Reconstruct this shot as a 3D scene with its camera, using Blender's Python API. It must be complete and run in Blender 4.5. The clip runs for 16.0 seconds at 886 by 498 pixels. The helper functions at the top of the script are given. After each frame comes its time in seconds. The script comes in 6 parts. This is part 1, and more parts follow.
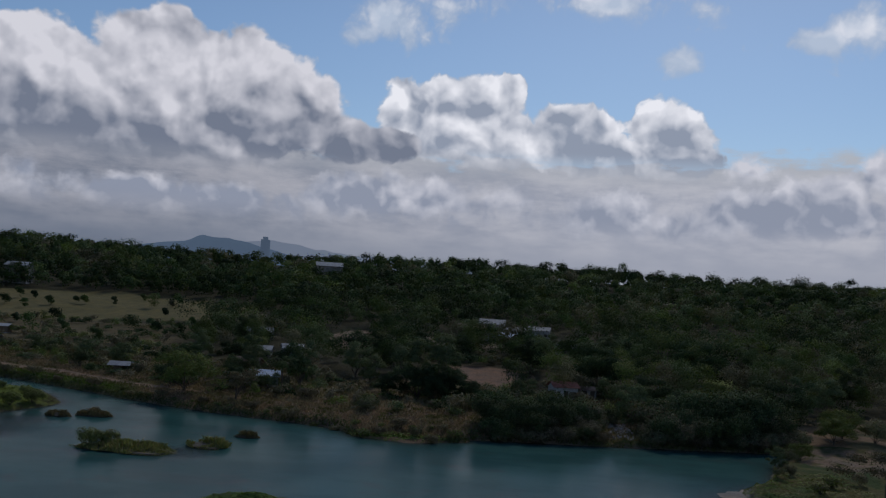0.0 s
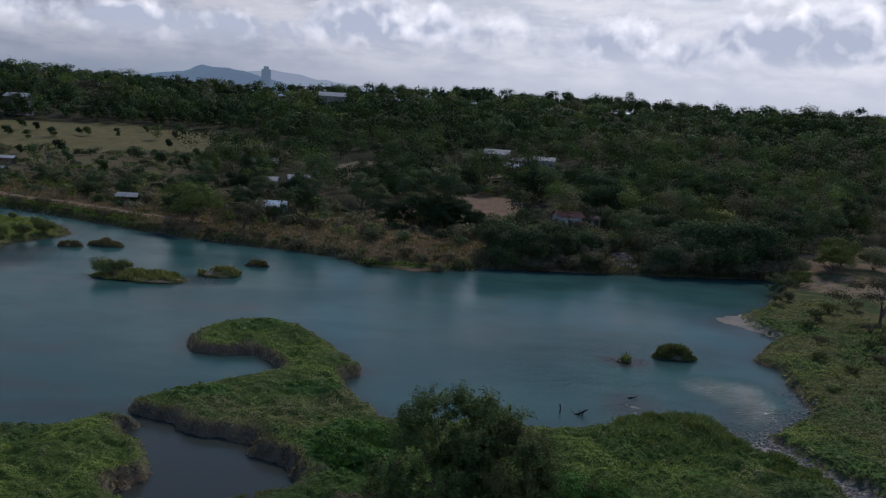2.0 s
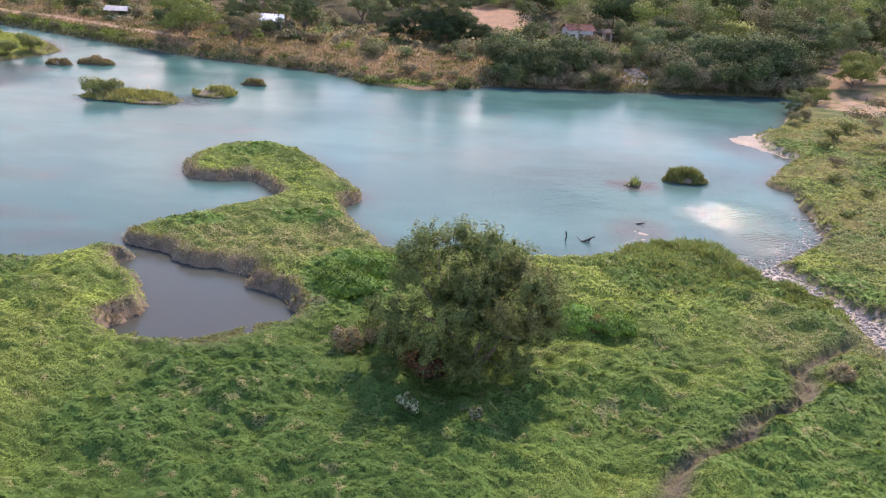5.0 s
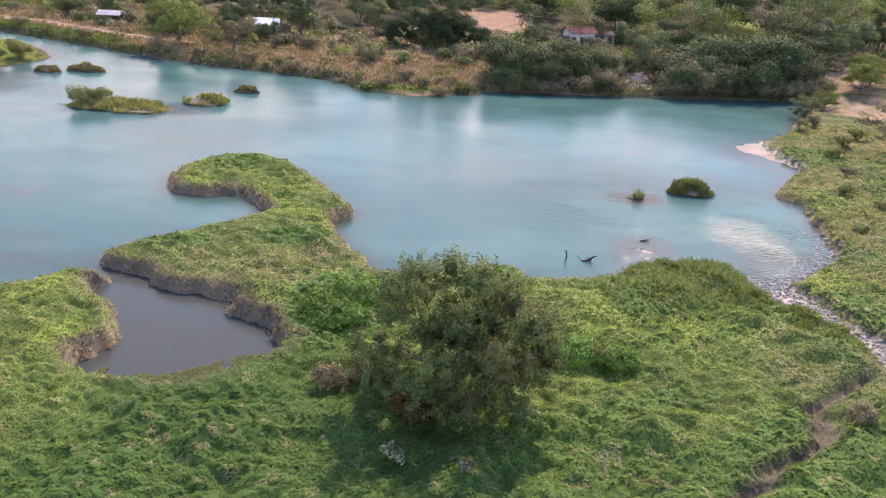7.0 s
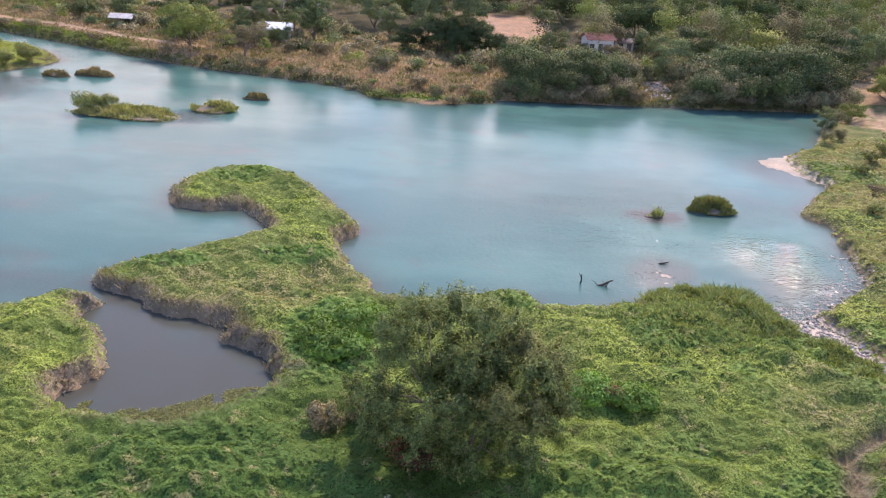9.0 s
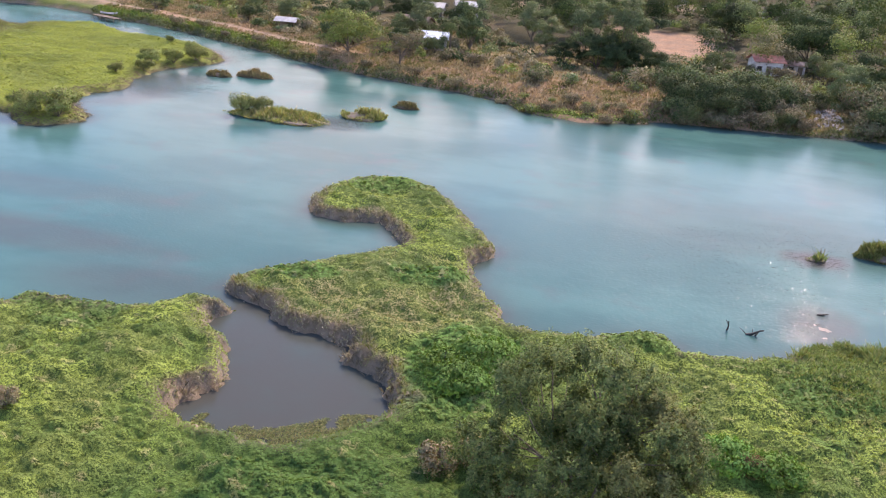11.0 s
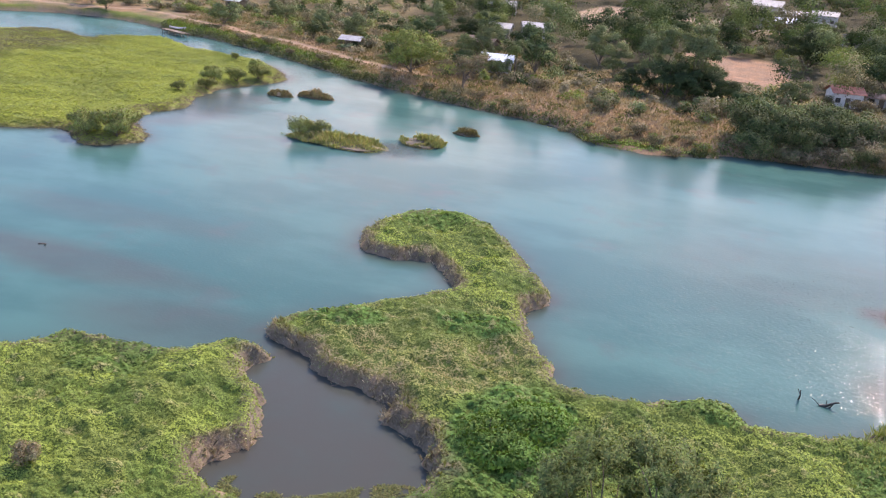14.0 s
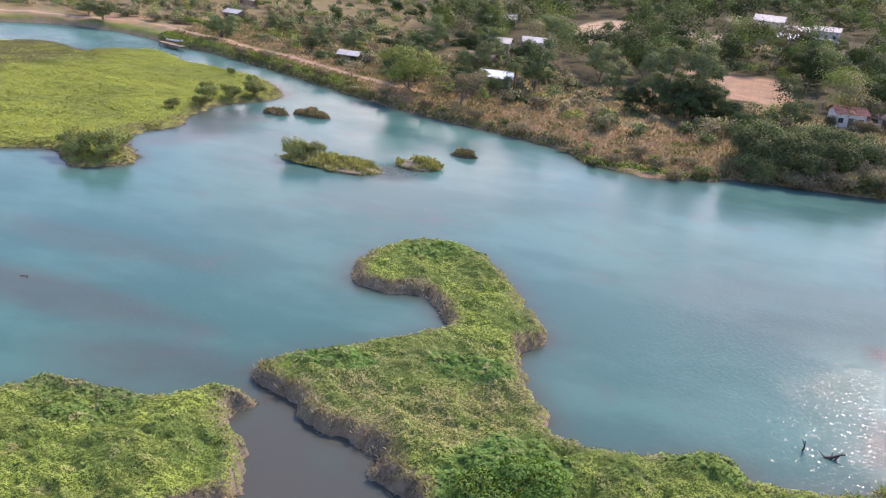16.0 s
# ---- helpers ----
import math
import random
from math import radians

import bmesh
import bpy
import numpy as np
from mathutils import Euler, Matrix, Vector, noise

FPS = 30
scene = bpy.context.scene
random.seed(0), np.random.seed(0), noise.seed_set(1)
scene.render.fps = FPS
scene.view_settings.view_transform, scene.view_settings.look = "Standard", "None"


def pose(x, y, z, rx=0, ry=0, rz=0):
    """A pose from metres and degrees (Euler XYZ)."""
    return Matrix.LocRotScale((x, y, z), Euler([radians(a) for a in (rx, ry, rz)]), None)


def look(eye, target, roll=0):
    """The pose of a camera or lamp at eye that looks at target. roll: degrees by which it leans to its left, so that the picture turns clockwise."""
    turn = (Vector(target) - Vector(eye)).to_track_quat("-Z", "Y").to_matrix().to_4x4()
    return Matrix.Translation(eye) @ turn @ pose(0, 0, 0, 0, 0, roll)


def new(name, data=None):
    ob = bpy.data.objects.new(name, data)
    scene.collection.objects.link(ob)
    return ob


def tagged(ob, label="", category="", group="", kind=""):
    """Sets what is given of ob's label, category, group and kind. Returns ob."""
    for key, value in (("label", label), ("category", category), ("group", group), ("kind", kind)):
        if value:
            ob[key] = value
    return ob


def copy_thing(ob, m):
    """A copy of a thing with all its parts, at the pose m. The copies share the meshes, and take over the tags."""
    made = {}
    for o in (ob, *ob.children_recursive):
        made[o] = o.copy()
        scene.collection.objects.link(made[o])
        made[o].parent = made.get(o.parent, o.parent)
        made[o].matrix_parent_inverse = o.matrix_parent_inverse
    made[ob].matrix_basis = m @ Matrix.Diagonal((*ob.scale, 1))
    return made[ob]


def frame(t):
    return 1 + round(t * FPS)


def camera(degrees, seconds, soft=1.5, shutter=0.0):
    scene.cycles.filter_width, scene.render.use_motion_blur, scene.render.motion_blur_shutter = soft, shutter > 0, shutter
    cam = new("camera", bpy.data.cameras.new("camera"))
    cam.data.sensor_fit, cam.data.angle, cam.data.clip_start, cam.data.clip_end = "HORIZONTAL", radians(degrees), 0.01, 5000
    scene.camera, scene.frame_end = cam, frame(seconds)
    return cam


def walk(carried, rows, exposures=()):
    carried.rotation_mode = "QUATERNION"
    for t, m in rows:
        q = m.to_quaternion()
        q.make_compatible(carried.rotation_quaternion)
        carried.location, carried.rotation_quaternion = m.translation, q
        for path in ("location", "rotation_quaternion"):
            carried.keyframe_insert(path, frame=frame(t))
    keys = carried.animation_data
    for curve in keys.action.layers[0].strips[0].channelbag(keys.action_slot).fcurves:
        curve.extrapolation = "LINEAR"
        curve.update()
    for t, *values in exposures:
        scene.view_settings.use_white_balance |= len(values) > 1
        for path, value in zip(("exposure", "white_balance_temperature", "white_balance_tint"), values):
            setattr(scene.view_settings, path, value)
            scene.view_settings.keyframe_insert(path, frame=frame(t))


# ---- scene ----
cam = camera(52.2, 16.0, soft=1.2)
PATH = [
    (0, (-0.034, -5.887, 28.515), (-0.13, -3.891, 28.606), 3.7),
    (0.5, (0.03, -6.099, 28.46), (-0.066, -4.102, 28.509), 3.7),
    (1, (-0.148, -6.121, 28.407), (-0.239, -4.124, 28.349), 3.6),
    (1.5, (-0.291, -5.942, 28.323), (-0.377, -3.951, 28.154), 3.6),
    (2, (-0.306, -5.595, 28.367), (-0.387, -3.617, 28.086), 3.5),
    (2.5, (-0.315, -5.187, 28.362), (-0.392, -3.227, 27.968), 3.5),
    (3, (-0.338, -4.76, 28.308), (-0.409, -2.826, 27.805), 3.5),
    (3.5, (-0.299, -4.227, 28.285), (-0.365, -2.325, 27.674), 3.4),
    (6, (0.083, 0.524, 28.709), (0.012, 2.404, 28.029), 3.3),
    (6.5, (0.275, 1.699, 28.843), (0.201, 3.579, 28.165), 3.1),
    (7, (0.429, 2.883, 28.997), (0.355, 4.764, 28.319), 3.1),
    (7.5, (0.573, 3.973, 29.16), (0.498, 5.853, 28.484), 3.1),
    (8, (0.662, 5.069, 29.256), (0.587, 6.949, 28.58), 3.1),
    (8.5, (0.711, 6.133, 29.348), (0.638, 8.014, 28.673), 3.1),
    (9, (0.781, 7.162, 29.377), (0.672, 9.041, 28.702), 3.4),
    (9.5, (0.894, 8.084, 29.499), (0.644, 9.948, 28.819), 3.9),
    (10, (0.948, 8.961, 29.627), (0.612, 10.811, 28.946), 4.2),
    (10.2, (0.948, 9.369, 29.661), (0.599, 11.217, 28.98), 4.3),
    (12.3, (1.001, 12.78, 30.356), (0.46, 14.584, 29.682), 4.7),
    (12.5, (0.941, 13.115, 30.446), (0.394, 14.917, 29.773), 4.8),
    (13, (0.752, 13.802, 30.688), (0.199, 15.604, 30.018), 4.9),
    (13.5, (0.527, 14.556, 31.037), (-0.027, 16.359, 30.37), 5.1),
    (14, (0.311, 15.319, 31.365), (-0.244, 17.122, 30.701), 5.2),
    (14.5, (0.1, 16.116, 31.767), (-0.455, 17.92, 31.105), 5.3),
    (15, (-0.021, 16.903, 32.193), (-0.578, 18.708, 31.534), 5.5),
    (15.5, (-0.174, 17.626, 32.669), (-0.731, 19.432, 32.014), 5.6),
    (16, (-0.345, 18.437, 33.131), (-0.902, 20.244, 32.48), 5.6),
]
walk(cam, [(t, look(eye, target, roll)) for t, eye, target, roll in PATH],
     [(0.0, -2.7, 6050, 9), (1.0, -2.6, 6050, 9), (1.6, -2.3, 6050, 9), (2.1, -1.85, 6150, 10), (2.6, -1.4, 6450, 12), (3.0, -0.9, 6900, 16),
      (3.3, -0.35, 7250, 21), (3.7, 0.22, 7450, 24), (5.5, 0.57, 7500, 27), (9.0, 0.6, 7500, 27), (16.0, 0.5, 7400, 26)])

# ---------------------------------------------------------------- light
SUN_AZ, SUN_EL = 14.0, 45.0          # degrees clockwise from +y, and up


def maths(tree, op, a, b=None, c=None, clamp=False):
    n = tree.nodes.new("ShaderNodeMath")
    n.operation, n.use_clamp = op, clamp
    for k, v in enumerate((a, b, c)):
        if v is None:
            continue
        if isinstance(v, (int, float)):
            n.inputs[k].default_value = v
        else:
            tree.links.new(v, n.inputs[k])
    return n.outputs[0]


def vmath(tree, op, a, b=None, c=None):
    n = tree.nodes.new("ShaderNodeVectorMath")
    n.operation = op
    for k, v in enumerate((a, b, c)):
        if v is None:
            continue
        if isinstance(v, (tuple, list)):
            n.inputs[k].default_value = v
        else:
            tree.links.new(v, n.inputs[k])
    return n


def ramp(tree, value, low, high, to_low=0.0, to_high=1.0, smooth=True):
    n = tree.nodes.new("ShaderNodeMapRange")
    n.interpolation_type = "SMOOTHSTEP" if smooth else "LINEAR"
    n.clamp = True
    tree.links.new(value, n.inputs[0])
    for k, v in enumerate((low, high, to_low, to_high)):
        n.inputs[k + 1].default_value = v
    return n.outputs[0]


def mixed(tree, fac, a, b, blend="MIX"):
    n = tree.nodes.new("ShaderNodeMix")
    n.data_type, n.blend_type, n.clamp_factor = "RGBA", blend, True
    for k, v in ((0, fac), (6, a), (7, b)):
        if isinstance(v, (int, float)):
            n.inputs[k].default_value = v
        elif isinstance(v, tuple):
            n.inputs[k].default_value = (*v[:3], 1)
        else:
            tree.links.new(v, n.inputs[k])
    return n.outputs[2]


def noise_at(tree, vector, scale, detail=4.0, rough=0.55, out=0):
    n = tree.nodes.new("ShaderNodeTexNoise")
    if vector is not None:
        tree.links.new(vector, n.inputs["Vector"])
    n.inputs["Scale"].default_value, n.inputs["Detail"].default_value, n.inputs["Roughness"].default_value = scale, detail, rough
    return n.outputs[out]


# Cumulus banks as (azimuth, elevation, half width, half height) in degrees.
CLOUD_WEST = [(-27.8, 10.2, 6.8, 3.9), (-20.4, 12.4, 5.4, 3.2), (-28.4, 12.6, 3.0, 2.0), (-15.3, 11.8, 3.9, 3.2), (-12.0, 10.5, 2.9, 2.9),
              (-19.1, 8.7, 7.2, 2.5), (-25.8, 7.6, 7.9, 2.9), (-9.4, 8.9, 2.7, 1.6), (-6.6, 8.9, 2.2, 1.3), (-20.2, 14.3, 2.1, 1.9)]
CLOUD_MID = [(-5.1, 10.9, 2.4, 2.4), (-2.9, 11.3, 2.3, 2.5), (-2.0, 9.4, 4.5, 1.9), (-1.0, 11.8, 2.4, 2.2), (0.2, 9.8, 3.0, 2.1), (5.2, 10.4, 3.2, 2.1), (6.0, 9.0, 5.0, 1.6),
             (11.1, 10.5, 2.9, 2.4), (9.8, 8.8, 5.0, 1.4), (0.9, 12.6, 1.4, 1.4)]
CLOUD_LOW = [(15.8, 8.4, 2.1, 1.3), (20.3, 7.3, 3.9, 1.5), (22.9, 8.2, 2.0, 1.8), (18.2, 5.8, 9.0, 2.0), (7.6, 5.2, 7.9, 2.1),
             (-6.0, 5.6, 9.3, 2.0), (-19.8, 4.7, 14.3, 1.8)]
CLOUD_HIGH = [(-6.8, 16.6, 3.9, 1.7), (-3.2, 17.7, 2.9, 1.4), (-8.8, 15.6, 1.8, 0.9), (7.6, 18.1, 6.8, 1.6), (10.9, 14.9, 2.0, 1.2),
              (12.7, 17.7, 2.9, 1.4), (19.3, 15.8, 3.9, 1.1), (21.9, 16.1, 2.9, 2.0)]


def build_sky():
    world = bpy.data.worlds.new("daylight")
    scene.world = world
    world.use_nodes = True
    t = world.node_tree
    t.nodes.clear()
    sky = t.nodes.new("ShaderNodeTexSky")
    sky.sky_type, sky.sun_disc = "NISHITA", False
    sky.sun_elevation, sky.sun_rotation = radians(SUN_EL), radians(SUN_AZ)
    sky.air_density, sky.dust_density, sky.ozone_density = 1.0, 0.6, 1.5
    way = t.nodes.new("ShaderNodeTexCoord").outputs["Generated"]
    xyz = t.nodes.new("ShaderNodeSeparateXYZ")
    t.links.new(way, xyz.inputs[0])
    az = maths(t, "MULTIPLY", maths(t, "ARCTAN2", xyz.outputs[0], xyz.outputs[1]), 57.2958)
    el = maths(t, "MULTIPLY", maths(t, "ARCSINE", xyz.outputs[2]), 57.2958)
    flat = t.nodes.new("ShaderNodeCombineXYZ")
    t.links.new(az, flat.inputs[0])
    t.links.new(el, flat.inputs[1])
    p = flat.outputs[0]

    def billow(vector, scale, seed, sizes):
        """Cauliflower relief: rounded cells at falling sizes over a soft swirl."""
        moved = vmath(t, "ADD", vector, (seed, seed * 0.7, seed * 0.3)).outputs[0]
        swirl = vmath(t, "SCALE", vmath(t, "SUBTRACT", noise_at(t, moved, scale * 0.9, 4, 0.55, 1), (0.5, 0.5, 0.5)).outputs[0])
        swirl.inputs["Scale"].default_value = 1.1 / scale
        bent = vmath(t, "ADD", moved, swirl.outputs[0]).outputs[0]
        total = None
        for f, a in sizes:
            v = t.nodes.new("ShaderNodeTexVoronoi")
            v.feature, v.voronoi_dimensions = "SMOOTH_F1", "2D"
            v.inputs["Scale"].default_value, v.inputs["Smoothness"].default_value = scale * f, 0.6
            t.links.new(bent, v.inputs["Vector"])
            bump = maths(t, "MULTIPLY", maths(t, "SUBTRACT", 0.75, v.outputs["Distance"]), a)
            total = bump if total is None else maths(t, "ADD", total, bump)
        return total, moved

    def bank(blobs, scale, seed, edge, amount):
        """How deep inside the bank a direction lies, its mask, and its relief towards the sun."""
        field = None
        for a, e, w, h in blobs:
            s = (1 / w, 1 / h, 0)
            d = vmath(t, "LENGTH", vmath(t, "MULTIPLY_ADD", p, s, (-a / w, -e / h, 0)).outputs[0]).outputs["Value"]
            within = maths(t, "SUBTRACT", 1.0, d)
            field = within if field is None else maths(t, "SMOOTH_MAX", field, within, 0.3)
        shape, moved = billow(p, scale, seed, ((1.0, 0.5), (2.2, 0.3), (4.7, 0.16), (10.0, 0.08)))
        fine = maths(t, "MULTIPLY", maths(t, "SUBTRACT", noise_at(t, moved, scale * 3, 7, 0.62), 0.5), 0.3)
        depth = maths(t, "ADD", field, maths(t, "MULTIPLY", maths(t, "ADD", maths(t, "SUBTRACT", shape, 0.42), fine), amount))
        soft = ((0.8, 0.6), (1.9, 0.3), (4.2, 0.13))
        here, _ = billow(p, scale, seed, soft)
        there, _ = billow(vmath(t, "ADD", p, (0.3, 0.75, 0)).outputs[0], scale, seed, soft)
        return depth, ramp(t, depth, -0.02, edge), maths(t, "ADD", maths(t, "SUBTRACT", here, there), maths(t, "MULTIPLY", fine, 0.5))

    shader_sky = t.nodes.new("ShaderNodeBackground")
    shader_sky.inputs[1].default_value = 0.15
    airy = mixed(t, ramp(t, el, 14.0, 40.0), (2.5, 2.75, 3.0), (1.15, 1.4, 1.75))
    t.links.new(mixed(t, 1.0, sky.outputs[0], airy, "MULTIPLY"), shader_sky.inputs[0])
    # thin high cloud all round, thicker overhead
    wide = noise_at(t, vmath(t, "MULTIPLY", p, (1.0, 1.9, 1)).outputs[0], 0.075, 7, 0.6)
    veil = maths(t, "MULTIPLY", ramp(t, wide, 0.6, 0.8), ramp(t, el, 17.5, 24.0))
    west = ramp(t, az, 12.0, -28.0)
    colour, cover = mixed(t, ramp(t, wide, 0.56, 0.8), (2.0, 2.0, 2.05), (1.0, 1.03, 1.12)), veil
    streak = noise_at(t, vmath(t, "MULTIPLY", p, (0.5, 2.2, 1)).outputs[0], 0.35, 5, 0.6)
    blotch = noise_at(t, vmath(t, "MULTIPLY", p, (1.0, 1.8, 1)).outputs[0], 0.16, 6, 0.6)
    streak = maths(t, "ADD", maths(t, "MULTIPLY", streak, 0.45), maths(t, "MULTIPLY", blotch, 0.55))
    pale = mixed(t, ramp(t, streak, 0.36, 0.64), mixed(t, west, (1.4, 1.45, 1.72), (0.7, 0.78, 1.0)), mixed(t, west, (2.3, 2.22, 2.35), (1.6, 1.55, 1.68)))
    pale = mixed(t, ramp(t, el, 5.0, 1.0), pale, mixed(t, west, (1.5, 1.53, 1.76), (0.62, 0.72, 0.95)))
    colour = mixed(t, maths(t, "MULTIPLY", ramp(t, el, 10.5, 6.0), 0.95), colour, pale)
    cover = maths(t, "MAXIMUM", cover, ramp(t, maths(t, "ADD", el, maths(t, "MULTIPLY", maths(t, "SUBTRACT", streak, 0.5), -9.0)), 9.6, 8.2))
    for blobs, scale, seed, edge, amount, bright, dull, foot in (
            (CLOUD_HIGH, 0.3, 3.1, 0.95, 1.9, (3.4, 3.35, 3.5), (2.1, 2.35, 2.8), 12.0),
            (CLOUD_LOW, 0.3, 11.0, 0.55, 1.3, (2.8, 2.7, 2.85), (1.25, 1.33, 1.62), 3.0),
            (CLOUD_MID, 0.27, 23.0, 0.14, 0.8, (3.9, 3.75, 3.8), (1.3, 1.42, 1.72), 7.0),
            (CLOUD_WEST, 0.22, 37.0, 0.14, 0.8, (3.1, 2.95, 3.05), (0.8, 0.88, 1.12), 6.0)):
        depth, mask, relief = bank(blobs, scale, seed, edge, amount)
        mask = maths(t, "MULTIPLY", mask, ramp(t, el, foot, foot + 2.2))
        lit = maths(t, "ADD", maths(t, "MULTIPLY", relief, 2.6), ramp(t, depth, 1.1, 0.0, 0.2, 0.62))
        lit = maths(t, "ADD", lit, ramp(t, el, foot + 0.8, foot + 6.5, -0.38, 0.32), clamp=True)
        colour = mixed(t, mask, colour, mixed(t, lit, dull, bright))
        cover = maths(t, "MAXIMUM", cover, mask)
    shader_cloud = t.nodes.new("ShaderNodeBackground")
    shader_cloud.inputs[1].default_value = 1.4
    t.links.new(colour, shader_cloud.inputs[0])
    mix = t.nodes.new("ShaderNodeMixShader")
    t.links.new(cover, mix.inputs[0])
    t.links.new(shader_sky.outputs[0], mix.inputs[1])
    t.links.new(shader_cloud.outputs[0], mix.inputs[2])
    out = t.nodes.new("ShaderNodeOutputWorld")
    t.links.new(mix.outputs[0], out.inputs[0])


build_sky()
sun = new("sun", bpy.data.lights.new("sun", "SUN"))
sun.data.energy, sun.data.angle, sun.data.color = 5.0, radians(0.6), (1.0, 0.92, 0.79)
a, e = radians(SUN_AZ), radians(SUN_EL)
sun.matrix_world = look((math.sin(a) * math.cos(e) * 300, math.cos(a) * math.cos(e) * 300, math.sin(e) * 300), (0, 0, 0))


# ---------------------------------------------------------------- materials
def material(name, rough=0.8, specular=0.3):
    m = bpy.data.materials.new(name)
    m.use_nodes = True
    t = m.node_tree
    b = t.nodes["Principled BSDF"]
    b.inputs["Roughness"].default_value = rough
    b.inputs["Specular IOR Level"].default_value = specular
    return m, t, b


def bumped(t, b, height, strength, distance):
    n = t.nodes.new("ShaderNodeBump")
    n.inputs["Strength"].default_value, n.inputs["Distance"].default_value = strength, distance
    t.links.new(height, n.inputs["Height"])
    t.links.new(n.outputs[0], b.inputs["Normal"])
    return n


def foliage_material():
    """Leaves: each leaf's own tint, shifted plant by plant, lit through from behind."""
    m, t, b = material("foliage", 0.75, 0.1)
    tint = t.nodes.new("ShaderNodeAttribute")
    tint.attribute_name = "tint"
    info = t.nodes.new("ShaderNodeObjectInfo")
    bright = ramp(t, info.outputs["Random"], 0, 1, 0.75, 1.25, False)
    hsv = t.nodes.new("ShaderNodeHueSaturation")
    t.links.new(ramp(t, info.outputs["Random"], 0, 1, 0.485, 0.51, False), hsv.inputs["Hue"])
    t.links.new(bright, hsv.inputs["Value"])
    t.links.new(tint.outputs["Color"], hsv.inputs["Color"])
    t.links.new(hsv.outputs[0], b.inputs["Base Color"])
    glow = t.nodes.new("ShaderNodeBsdfTranslucent")
    t.links.new(mixed(t, 1.0, hsv.outputs[0], (1.25, 1.15, 0.6), "MULTIPLY"), glow.inputs[0])
    mix = t.nodes.new("ShaderNodeMixShader")
    mix.inputs[0].default_value = 0.24
    t.links.new(b.outputs[0], mix.inputs[1])
    t.links.new(glow.outputs[0], mix.inputs[2])
    t.links.new(mix.outputs[0], t.nodes["Material Output"].inputs[0])
    return m


def ground_material():
    m, t, b = material("ground", 0.95, 0.15)
    tint = t.nodes.new("ShaderNodeAttribute")
    tint.attribute_name = "tint"
    where = t.nodes.new("ShaderNodeTexCoord").outputs["Object"]
    n1, n2, n3 = noise_at(t, where, 0.25, 5), noise_at(t, where, 2.2, 6, 0.65), noise_at(t, where, 11.0, 4, 0.6)
    c = mixed(t, ramp(t, n1, 0.35, 0.68), tint.outputs["Color"], mixed(t, 1.0, tint.outputs["Color"], (1.35, 1.22, 1.1), "MULTIPLY"))
    c = mixed(t, ramp(t, n2, 0.4, 0.7, 0, 0.6), c, mixed(t, 1.0, c, (0.55, 0.55, 0.5), "MULTIPLY"))
    c = mixed(t, ramp(t, n3, 0.45, 0.7, 0, 0.4), c, mixed(t, 1.0, c, (1.5, 1.45, 1.3), "MULTIPLY"))
    t.links.new(c, b.inputs["Base Color"])
    bumped(t, b, maths(t, "ADD", n2, maths(t, "MULTIPLY", n3, 0.4)), 0.7, 0.25)
    return m


